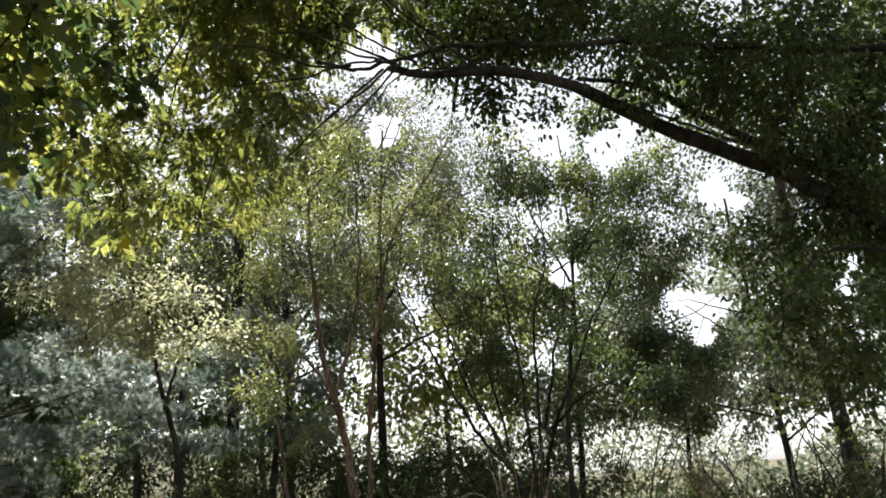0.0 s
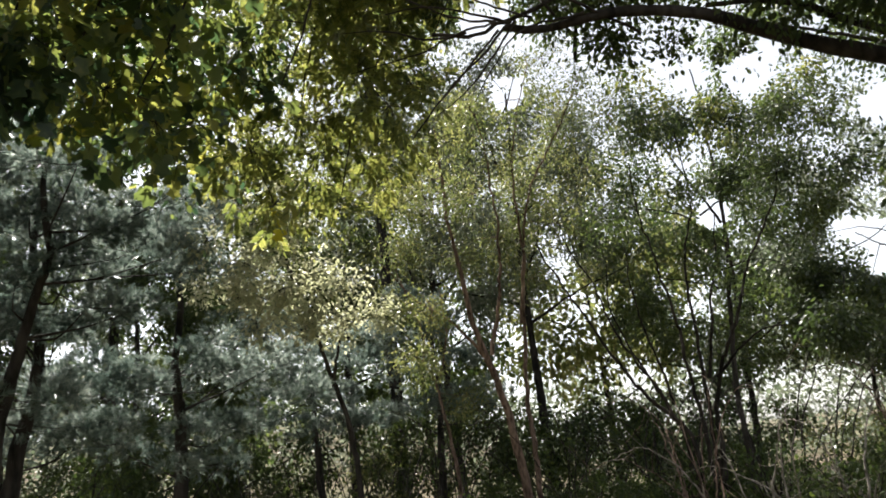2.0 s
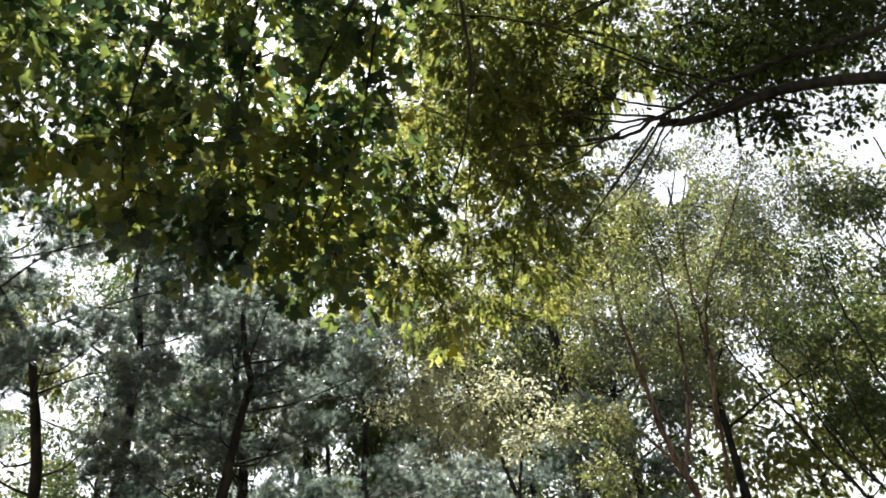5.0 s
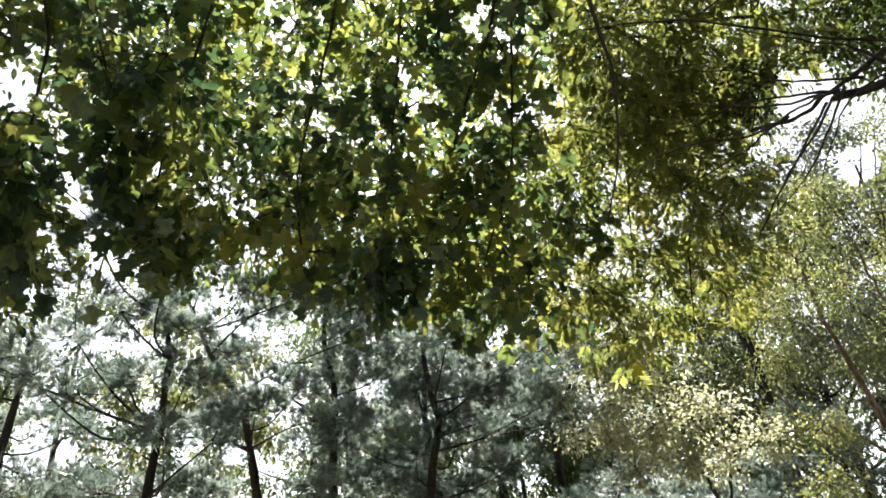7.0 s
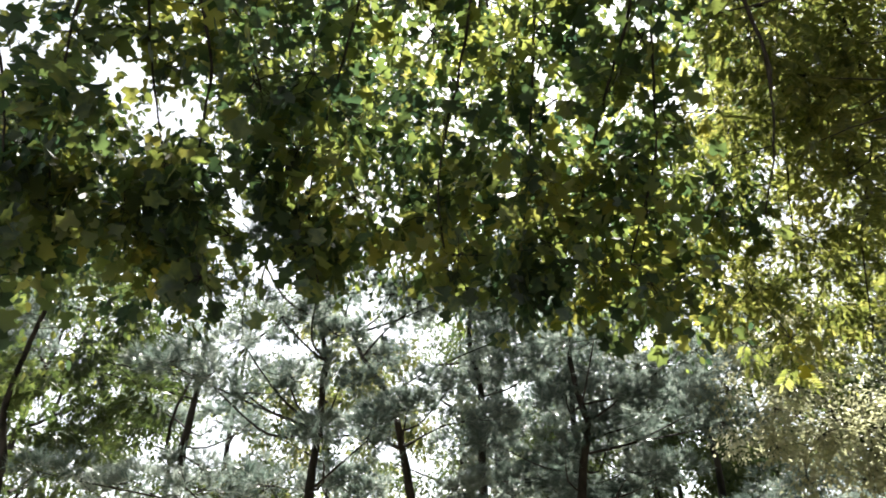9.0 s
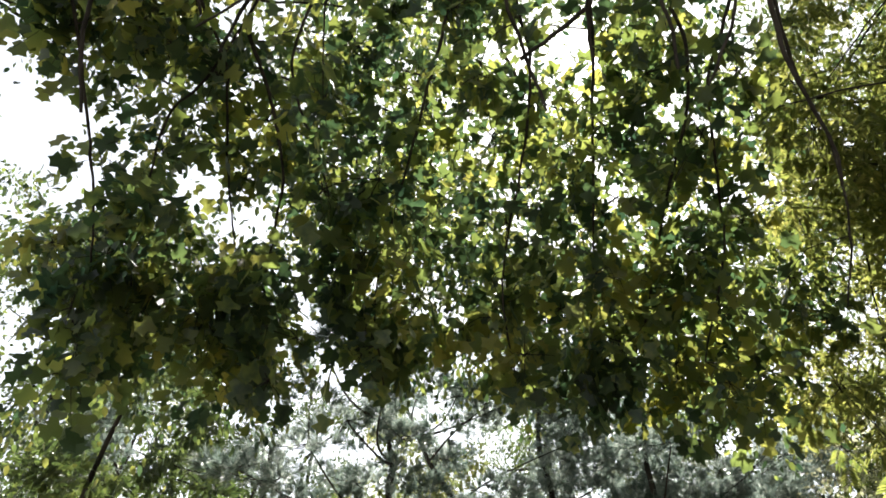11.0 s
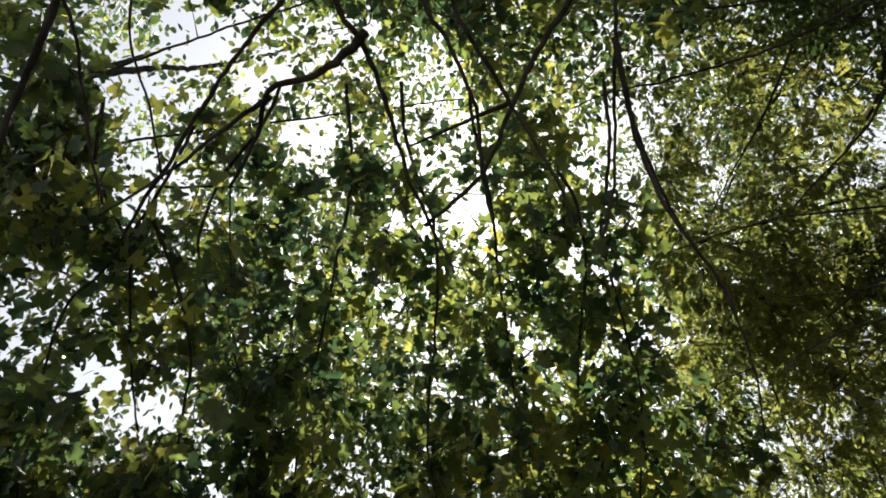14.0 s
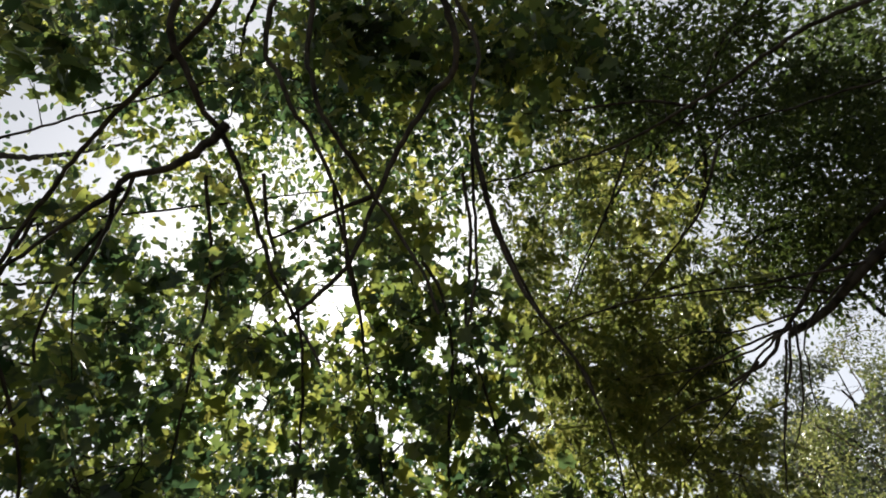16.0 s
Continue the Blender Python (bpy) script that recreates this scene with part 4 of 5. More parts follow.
limb(hardwood, [(3.41, 4.39, 4.34), (2.78, 4.67, 4.58), (2.19, 4.75, 4.75), (1.46, 4.81, 4.87), (0.48, 4.84, 4.94), (-0.25, 4.8, 4.85), (-0.52,
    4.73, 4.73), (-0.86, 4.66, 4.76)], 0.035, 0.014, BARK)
limb(hardwood, [(-0.31, 4.84, 4.79), (-0.54, 4.84, 4.57), (-0.86, 4.82, 4.31), (-1.18, 4.9, 4.04)], 0.013, 0.004, BARK)
limb(hardwood, [(-0.26, 4.83, 4.8), (-0.46, 4.67, 4.84), (-0.83, 4.55, 4.94), (-1.17, 4.48, 4.92)], 0.013, 0.004, BARK)
for pts in ([(-0.24, 4.74, 4.76), (-0.59, 4.63, 4.69), (-1.04, 4.53, 4.54), (-1.49, 4.45, 4.47)], [(-0.38, 4.72, 4.77), (-0.68, 4.56, 4.79),
    (-0.97, 4.31, 4.88), (-1.19, 4.15, 5.01)],
            [(-0.36, 4.75, 4.72), (-0.5, 4.72, 4.57), (-0.79, 4.72, 4.31), (-1.13, 4.8, 4.04)], [(-0.22, 4.74, 4.75), (-0.39, 4.75, 4.55),
                (-0.65, 4.75, 4.29), (-0.97, 4.79, 4.12)],
            [(-0.59, 4.63, 4.69), (-0.85, 4.6, 4.67), (-1.13, 4.39, 4.71), (-1.46, 4.29, 4.72)], [(-0.1, 4.75, 4.74), (-0.43, 4.53, 4.86),
                (-0.7, 4.27, 5), (-0.94, 4.14, 5.1)],
            [(0.29, 4.86, 4.76), (-0.16, 4.7, 4.64), (-0.44, 4.71, 4.4), (-0.63, 4.81, 4.19)], [(0.09, 4.85, 4.78), (-0.09, 4.53, 4.89),
                (-0.32, 4.3, 5.02), (-0.53, 4.16, 5.16)]):
    limb(hardwood, pts, 0.012, 0.003, BARK, "branch", 5, wander=0.07)
limb(hardwood, [FORK, (3.3, 5.05, 3.02), (3.04, 5.08, 3.08), (2.78, 5.13, 2.98), (2.63, 5.26, 2.78), (2.52, 5.38, 2.46)], 0.025, 0.006, BARK)
limb(hardwood, [(4.2, 4.4, 7), (2.08, 4.24, 5.3), (1.84, 4.05, 5.32), (1.34, 3.76, 5.52), (0.77, 3.54, 5.6), (0.1, 3.3, 5.74), (-0.49, 2.89,
    5.9), (-1.02, 2.43, 6.08)], 0.035, 0.005, BARK)
limb(hardwood, [(4.2, 4.4, 7), (1.78, 4.48, 5.17), (1.5, 4.32, 5.17), (1.07, 4.05, 5.32), (0.62, 3.81, 5.51), (0.1, 3.74, 5.49)], 0.022, 0.005, BARK)
limb(hardwood, [(0.62, 3.65, 5.8), (0.48, 3.37, 5.92), (0.14, 3.02, 6.07), (-0.18, 2.64, 6.19)], 0.014, 0.005, BARK)
limb(hardwood, [(0.14, 3.45, 5.88), (-0.36, 3.51, 5.69), (-0.78, 3.55, 5.59), (-1.12, 3.58, 5.49)], 0.012, 0.004, BARK)
limb(hardwood, [(0.49, 4.05, 5.73), (0.05, 4.04, 5.47), (-0.37, 3.97, 5.38), (-0.79, 3.88, 5.27)], 0.014, 0.005, BARK)
limb(hardwood, [(0.71, 5.14, 4.62), (-0.14, 4.47, 4.97), (-0.43, 4.11, 5.07), (-0.76, 3.8, 5.21), (-1.09, 3.52, 5.27), (-1.41, 3.33, 5.34)],
    0.014, 0.005, BARK)
hardwood_leaves = []
for part_of_crown in (
    [(-0.28, 5.61, 5.78, 0.39), (0.35, 5.68, 5.64, 0.45), (0.85, 5.08, 5.28, 0.46), (1.56, 5.58, 5.51, 0.51), (1.91, 4.75, 4.93, 0.44),
        (2.56, 5.03, 4.96, 0.48), (2.56, 4.1, 4.39, 0.4), (3.52, 4.9, 4.78, 0.49), (1.68, 4.68, 4.49, 0.37), (2.31, 4.9, 4.42, 0.39), (2.65,
        4.64, 4.09, 0.38), (3.39, 5.21, 4.15, 0.49)],
    [(3.32, 5.05, 3.53, 0.41), (2.79, 5.2, 3.99, 0.26), (0.52, 5.87, 5.06, 0.33), (1.01, 5.68, 4.79, 0.27), (1.56, 5.99, 4.67, 0.28), (0.12,
        5.39, 5.21, 0.26), (3.04, 5.34, 3.43, 0.41), (3.55, 5.6, 3.28, 0.44), (2.63, 5.55, 3.25, 0.36), (2.55, 5.86, 3.46, 0.27), (2.59,
        5.19, 2.77, 0.38), (2.72, 4.8, 2.41, 0.4)],
    [(2.52, 5.39, 2.64, 0.29), (2.62, 5.35, 2.24, 0.29), (2.94, 5.2, 2.14, 0.29), (2.46, 5.28, 1.87, 0.23), (2.9, 5.38, 1.76, 0.25), (-0.74,
        5.08, 5.37, 0.31), (-1.19, 5.58, 4.93, 0.24)],
    [(0.04, 6.72, 6.41, 0.47), (0.73, 6.25, 5.87, 0.49), (1.56, 6.79, 6.24, 0.54), (2.21, 6.46, 6.03, 0.52), (2.35, 5.22, 5.01, 0.43),
        (3.24, 5.85, 5.24, 0.49), (3.52, 5.35, 4.76, 0.52), (3.22, 6.27, 4.87, 0.38), (3.73, 6.24, 4.49, 0.44), (3.59, 5.31, 4.03, 0.44),
        (4.12, 6.79, 2.95, 0.45), (3.14, 5.78, 2.98, 0.32)],
    [(0.85, 4.34, 6.12, 0.46), (0.81, 5.36, 6.18, 0.51), (1.57, 5.83, 6.48, 0.56), (0.53, 5.75, 5.66, 0.51), (0.14, 5.37, 5.91, 0.5), (1.04,
        5.5, 5.58, 0.44), (0.57, 4.42, 6.68, 0.44), (0.53, 3.61, 6.63, 0.4), (1.21, 4.56, 7.71, 0.5), (1.32, 3.96, 6.27, 0.35), (1.5, 4.66,
        6, 0.37), (1.52, 4.7, 5.54, 0.25)],
    [(1.41, 5.57, 8.21, 0.63), (1.24, 5.29, 6.9, 0.55), (1.37, 6.51, 7.1, 0.63), (0.58, 6.66, 6.9, 0.62), (0.83, 6.52, 6.04, 0.57), (0.65,
        6.17, 7.48, 0.62), (0.55, 4.51, 7.22, 0.46), (0.86, 4.16, 8.12, 0.5), (0.64, 4.42, 9.3, 0.57), (1.41, 5.65, 5.98, 0.47), (0.14,
        6.28, 6.07, 0.5)],
):
    hardwood_leaves.append(grow(hardwood, part_of_crown, OVAL, DULL_GREEN, 0.056, 1.7, BARK, droop=0.3, spread=1.1, tips=18, keep=0.12, loose=0.24))
crown(hardwood, gather(*hardwood_leaves), OVAL, DULL_GREEN, 150)
for a in np.linspace(0, 2 * np.pi, 8, endpoint=False):
    reach = np.array((math.cos(a), math.sin(a), 0)) * 3.2
    top = np.array((4.0, 4.4, 7.6))
    limb(hardwood, [top, top + reach * 0.5 + (0, 0, 0.8), top + reach + (0, 0, 1.5 + rng.rand())], 0.05, 0.012, BARK)
crown(hardwood, grow(hardwood, sun_lane(dome((3.6, 4.6, 9.4), (5.0, 4.6, 2.4), 95, 0.8, -0.7)), SMALL, DULL_GREEN, 0.13, 1.0, BARK, twigs=4), SMALL, DULL_GREEN)

# ---- two many-stemmed small trees ----
clump_a = thing("many_stemmed_tree", (-1.69, 12.39, 0), "slender many-stemmed tree with reddish bark and thin olive leaves", "tree")
for pts, a, b in (
    ([(-1.69, 12.39, 0), (-1.73, 12.18, 1.5), (-1.83, 11.9, 2.78), (-2.02, 11.66, 3.6), (-2.14, 11.46, 4.43), (-2.19, 11.22, 5.25), (-2.18,
        10.93, 6.06), (-2.13, 10.5, 7)], 0.1, 0.014),
    ([(-1.56, 12.5, 0), (-1.58, 12.5, 1.5), (-1.48, 12.44, 2.99), (-1.36, 12.27, 4.14), (-0.95, 11.89, 5.67), (-0.25, 11.49, 6.76), (0.21,
        11.2, 7.36)], 0.06, 0.01),
    ([(-1.89, 11.87, 2.96), (-2.42, 11.55, 3.8), (-3.01, 11.29, 4.32), (-3.53, 10.96, 4.99)], 0.035, 0.008),
    ([(-1.9, 11.74, 3.23), (-1.65, 11.63, 4.04), (-1.5, 11.37, 5.14), (-1.43, 10.83, 6.57), (-1.49, 10.48, 7.25)], 0.04, 0.008),
    ([(-1.39, 12.34, 3.75), (-1.15, 12.01, 4.89), (-1.08, 11.55, 5.99), (-0.8, 11.1, 7.07), (-0.43, 10.72, 7.82)], 0.035, 0.008),
    ([(-3.09, 13.14, 0), (-3.13, 13.13, 1.8), (-3.25, 12.98, 3.39), (-3.4, 12.76, 4.4), (-3.65, 12.48, 5.22)], 0.05, 0.01),
    ([(-3.16, 13.03, 3.18), (-2.93, 12.96, 3.98), (-2.93, 12.78, 4.8)], 0.025, 0.008),
):
    limb(clump_a, pts, a, b, BARK_RED, "stem", wander=0.04)
crown(clump_a, grow(clump_a, [(-1.91, 10.15, 6.51, 0.64), (-1.52, 11.38, 7.49, 0.73), (-0.61, 10.06, 7.05, 0.65), (-0.25, 11.62, 8.45,
    0.65), (0.36, 12.4, 8.21, 0.68), (-1.14, 11.27, 6.63, 0.7), (-0.13, 11.97, 7.2, 0.85), (0.81, 11.6, 7.17, 0.62), (-1.74, 11.18, 5.91,
    0.78), (-0.85, 12.34, 6.27, 0.85), (0.24, 13.18, 6.73, 0.91), (-2.77, 12.32, 6.09, 0.76), (-1.63, 13.19, 5.7, 0.9)], SMALL, MYRTLE,
    0.055, 1.15, BARK_RED, tips=14, squash=0.9), SMALL, MYRTLE)
crown(clump_a, grow(clump_a, [(-0.45, 11.64, 5.24, 0.69), (-2.83, 10.23, 5.84, 0.55), (-2.5, 13.07, 5.28, 0.78), (-3.39, 11.93, 5.47, 0.63),
    (-1.2, 12.87, 4.68, 0.64), (-0.15, 13.89, 4.83, 0.57), (-2.63, 10.86, 3.97, 0.55), (-2.97, 12.29, 7.12, 0.55), (-3.81, 12.36, 4.46,
    0.64), (-2.9, 10.88, 3.2, 0.64), (-2.89, 13.69, 2.8, 0.68)], SMALL, MYRTLE, 0.055, 1.05, BARK_RED, tips=14, squash=0.9), SMALL, MYRTLE)
clump_b = thing("many_stemmed_tree", (1.07, 11.45, 0), "spreading many-stemmed tree with dark stems and small dark leaves", "tree")
for pts, a, b in (
    ([(1.03, 11.45, 0), (0.98, 11.46, 1.5), (0.34, 11.38, 2.22), (-0.12, 11.2, 3.11), (-0.5, 10.95, 3.9), (-0.79, 10.73, 4.7)], 0.05, 0.01),
    ([(0.99, 11.46, 0), (0.81, 11.47, 1.93), (0.32, 11.32, 2.91), (0.03, 11.08, 3.8), (-0.39, 10.83, 4.79)], 0.045, 0.008),
    ([(1.07, 11.45, 0), (1.12, 11.44, 1.99), (1.05, 11.18, 3.55), (0.88, 10.93, 4.72), (0.83, 10.61, 5.68)], 0.045, 0.008),
    ([(1.12, 11.55, 0), (1.28, 11.52, 2.15), (1.38, 11.28, 3.91), (1.56, 10.99, 4.97), (1.6, 10.61, 6.01)], 0.045, 0.008),
    ([(1.17, 11.54, 0), (1.37, 11.51, 2.14), (1.82, 11.25, 3.14), (2.17, 11.06, 3.89), (2.67, 10.77, 4.62), (2.94, 10.5, 5.26)], 0.05, 0.01),
    ([(1.48, 11.48, 2.31), (2.18, 11.22, 2.84), (2.78, 11.09, 2.86)], 0.025, 0.008),
    ([(0.78, 11.57, 2.02), (0.6, 11.44, 3.45), (0.55, 11.21, 4.53)], 0.025, 0.008),
    ([(1.39, 11.49, 2.32), (1.72, 11.28, 3.7), (1.95, 10.99, 4.74)], 0.03, 0.008),
    ([(0.62, 11.57, 2.21), (0.19, 11.44, 3.48), (0.21, 11.26, 4.38)], 0.02, 0.006),
):
    limb(clump_b, pts, a, b, BARK, "stem", wander=0.04)
crown(clump_b, grow(clump_b, [(1.16, 10.59, 6.24, 0.56), (1.07, 12.66, 6.23, 0.76), (0.41, 11.52, 5.03, 0.58), (1.76, 10.88, 6.32, 0.48),
    (2.78, 12.12, 6.67, 0.76), (3.34, 11.14, 6.3, 0.71), (3.88, 11.14, 6.04, 0.61), (2.56, 12.19, 5.7, 0.74), (3.04, 10.67, 5.12, 0.75),
    (4.01, 11.39, 5.3, 0.61), (3.52, 11.4, 4.64, 0.59), (2.64, 11.76, 4.71, 0.5), (1.93, 12.15, 4.88, 0.51), (1.77, 10.64, 3.75, 0.44),
    (1.37, 10.4, 4.98, 0.44)], OVAL, GREEN, 0.062, 1.7, BARK, tips=14), OVAL, GREEN)
crown(clump_b, grow(clump_b, [(2.73, 9.58, 3.28, 0.49), (3.34, 9.68, 3.09, 0.58), (2.58, 8.71, 2.49, 0.51), (3.42, 9.31, 2.58, 0.48), (2.36,
    9.72, 2.71, 0.49), (2.93, 8.54, 2.11, 0.29)], OVAL, GREEN, 0.062, 2.8, BARK, tips=14, squash=0.7), OVAL, GREEN)

# ---- sunlit tree ----
sunlit = thing("young_maple", (-4.14, 10.73, 0), "young maple with yellow-green leaves, coloured pale as if sunlit", "tree")
limb(sunlit, [(-4.14, 10.73, 0), (-4.15, 10.73, 1.69), (-4.29, 10.48, 2.95), (-4.49, 10.03, 4.24), (-4.64, 9.63, 5.26), (-4.85, 9.17,
    6.08)], 0.06, 0.012, BARK, "trunk")
limb(sunlit, [(-4.29, 10.48, 2.95), (-3.99, 10.33, 3.85), (-3.73, 10.26, 4.52)], 0.03, 0.008, BARK)
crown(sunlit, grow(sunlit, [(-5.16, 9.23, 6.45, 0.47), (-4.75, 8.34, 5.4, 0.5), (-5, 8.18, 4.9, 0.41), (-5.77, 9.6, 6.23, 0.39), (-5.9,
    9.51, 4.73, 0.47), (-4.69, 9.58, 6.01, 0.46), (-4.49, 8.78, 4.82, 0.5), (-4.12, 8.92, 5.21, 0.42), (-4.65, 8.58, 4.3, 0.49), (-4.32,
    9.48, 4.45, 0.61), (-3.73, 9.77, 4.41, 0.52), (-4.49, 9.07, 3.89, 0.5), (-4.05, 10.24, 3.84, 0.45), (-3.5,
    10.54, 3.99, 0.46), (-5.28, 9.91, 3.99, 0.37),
    (-4.3, 7.89, 4.36, 0.36), (-3.98, 8.17, 4.01, 0.39), (-4.31, 8.11, 3.6, 0.36), (-3.58, 8.37, 3.96, 0.38), (-3.77, 8.41, 3.43, 0.36), (-3.33, 8.56, 3.6, 0.32), (-4.45, 7.94, 3.94, 0.3)], OVAL, SUN_PALED, 0.066, 1.35, BARK, tips=12, droop=0.15, lean=1.1, flat=0.45), OVAL, SUN_PALED)

lit = thing("young_maple", (2.11, 14.85, 0), "slim young maple with yellow-green leaves behind the stems", "tree")
limb(lit, [(2.11, 14.85, 0), (2.14, 14.84, 1.19), (2.27, 14.74, 3.16), (2.62, 14.27, 5.42), (2.66, 13.61, 7.33), (2.55, 13.17, 8.31)], 0.07,
    0.012, BARK, "trunk")
limb(lit, [(2.62, 14.27, 5.42), (2.02, 13.98, 6.64), (1.51, 13.57, 7.81)], 0.03, 0.008, BARK)
limb(lit, [(2.64, 14.1, 5.99), (3.3, 13.72, 6.68), (3.9, 13.3, 7.34)], 0.03, 0.008, BARK)
crown(lit, grow(lit, [(1.25, 13.62, 8.79, 0.62), (1.63, 14.56, 8.26, 0.78), (2.04, 13.43, 7.31, 0.71), (2.46, 11.93, 6.84, 0.53), (3.56,
    14.51, 7.51, 0.78), (4.14, 14.14, 7.7, 0.64), (4.8, 14.07, 8.02, 0.59)],
                OVAL, HICKORY, 0.09, 1.5, BARK, tips=12), OVAL, HICKORY)

# ---- white pines ----
def tuft_template(needles=15):
    """A brush of long soft needles round a shoot that points along +y."""
    vs, fs = [], []
    for i in range(needles):
        y0 = 0.45 * i / needles
        a = i * 2.399
        d = np.array((math.cos(a) * 0.7, 0.8, math.sin(a) * 0.7))
        d = d / np.linalg.norm(d) * (0.75 + 0.25 * math.sin(i * 5.1))
        side = np.cross(d, (0.3, 0.5, 0.8))
        side = side / np.linalg.norm(side) * 0.042
        p = np.array((0, y0, 0))
        q = p + d
        q[2] -= 0.1
        vs += [p - side, p + side, q]
        fs.append((3 * i, 3 * i + 1, 3 * i + 2))
    return np.array(vs), np.array(fs)


TUFT = tuft_template()


def pine(line, r0, boughs, label, full=1.0, tuft=0.15):
    """line: the trunk from knee height up; boughs: x, y, z, radius of each plume of needles."""
    x, y, _ = line[0]
    t = thing("white_pine", (x, y, 0), label, "tree", "white pines")
    end = np.array(line[-1]) + (np.array(line[-1]) - np.array(line[-2])) * 0.8
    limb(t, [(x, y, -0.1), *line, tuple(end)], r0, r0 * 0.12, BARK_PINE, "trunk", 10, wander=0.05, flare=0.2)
    skel = np.vstack(SKELETON[t.name])
    tufts = []
    for x, y, z, r in boughs:
        c = np.array((x, y, z))
        d = np.linalg.norm(skel - c, axis=1)
        start = skel[np.argmin(d + 1.5 * np.maximum(0, skel[:, 2] - c[2] + 0.2 + 0.5 * rng.rand()))]
        mid = (start + c) / 2 + np.array((0, 0, -0.12)) + rng.randn(3) * 0.08
        pieces = [tube(spline([start, mid, c - np.array((0, 0, 0.1 * r))], 0.15), 0.02, 0.007, 5)]
        away = unit(c - start) * np.array((1, 1, 0.3))
        # lobes of a flat plume, each a soft tussock of brushes on top of its shoot
        k = rng.randint(5, 8)
        heads = c + rng.randn(k, 3) * np.array((0.58, 0.58, 0.16)) * r + away * r * (0.5 * rng.rand(k, 1) - 0.15)
        for q in heads:
            pieces.append(tube(spline([c, (c + q) / 2 - np.array((0, 0, 0.06 * r)), q], 0.15), 0.008, 0.004, 3, 0.0))
            lobe = r * (0.32 + 0.22 * rng.rand())
            n = max(14, int(full * 420 * lobe ** 1.5 * (0.15 / tuft) ** 2))
            out = unit(rng.randn(n, 3) + np.array((0, 0, 0.35)) + away * 0.3)
            at = q + out * lobe * (0.7 + 0.3 * rng.rand(n, 1)) * np.array((1.15, 1.15, 0.55))
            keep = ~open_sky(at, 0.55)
            if keep.sum() < 3:
                continue
            at, out = at[keep], out[keep]
            aim = out * 0.8 + rng.randn(len(at), 3) * 0.22 + np.array((0, 0, 0.3)) + away * 0.2
            tufts.append((at, unit(aim), rng.randn(len(at), 3), tuft * (0.75 + 0.5 * rng.rand(len(at)))))
        v, f = join(pieces)
        under("bough", raw_mesh("bough", v, f, BARK_PINE), t)
    at, aim, normal, size = gather(*tufts)
    v, f = place_blades(TUFT, at, aim, normal, size)
    tagged(under("needles", raw_mesh("needles", v, f, NEEDLE), t), kind="stuff")


pine([(-7.69, 3.49, 2.60), (-7.50, 3.42, 3.66), (-7.31, 3.39, 4.31), (-7.03, 3.32, 5.04), (-6.82, 3.08, 5.63)], 0.13,
     [
      (-6.95, 2.29, 5.05, 0.49), (-7.42, 2.08, 4.75, 0.4), (-6.62, 2.59, 5.26, 0.42), (-6.26, 2.82, 5.44, 0.38), (-7.08, 3.58, 4.89, 0.45),
      (-7.22, 2.96, 4.86, 0.44), (-7.43, 2.59, 4.65, 0.34), (-6.76, 3.29, 5.29, 0.4), (-6.72, 3.19, 4.08, 0.35), (-6.78, 3.77, 4.12, 0.33),
      (-8.29, 1.75, 3.76, 0.42), (-7.34, 2.02, 3.56, 0.38), (-8.31, 1.18, 3.75, 0.35), (-7.81, 3.11, 3.76, 0.35), (-6.26, 2.09, 5.86, 0.28),
      (-6.48, 2.28, 6.52, 0.27), (-7.5, 1.69, 4.87, 0.3)],
     "white pine whose bright shaggy boughs catch the sun", full=0.6)
pine([(-8.75, 5.64, 2.92), (-8.60, 5.48, 4.13), (-8.51, 5.29, 4.72), (-8.39, 5.03, 5.40), (-8.41, 4.56, 5.93), (-8.31, 4.21, 6.44)], 0.15,
     [
      (-7.69, 5.1, 6.63, 0.51), (-7.54, 5.63, 6.85, 0.61), (-8.63, 4.82, 6.12, 0.35), (-7.94, 5.03, 5.04, 0.48), (-7.78, 5.61, 5.38, 0.41),
      (-7.58, 6.37, 6.29, 0.71), (-8.69, 4.73, 5.15, 0.51), (-8.35, 5.01, 5, 0.42), (-7.89, 6.07, 5.07, 0.51), (-8.81, 4.47, 4.22, 0.45),
      (-9.12, 5.18, 4.21, 0.35), (-8.13, 5.88, 4.1, 0.37), (-7.88, 4.73, 6.76, 0.42), (-7.54, 4.06, 6.78, 0.48)],
     "white pine with a bent dark trunk and airy boughs", full=0.9)
pine([(-9.46, 7.27, 2.91), (-9.17, 7.20, 4.44), (-8.74, 7.02, 5.89), (-8.53, 6.68, 6.76), (-8.09, 6.53, 7.60)], 0.16,
     [
      (-8.16, 7.28, 7.17, 0.74), (-7.53, 7.37, 6.25, 0.74), (-8.61, 7.28, 6.09, 0.63), (-8.39, 7.91, 5.73, 0.74), (-8.64, 7.5, 5.21, 0.48),
      (-7.73, 6.6, 7.44, 0.57), (-8.4, 7.62, 4.48, 0.52), (-7.51, 8, 7.07, 0.59), (-7.87, 5.92, 7.85, 0.56), (-7.17, 6.57, 7.9, 0.56)],
     "tall white pine with a ridge of grey-green boughs", full=0.9)
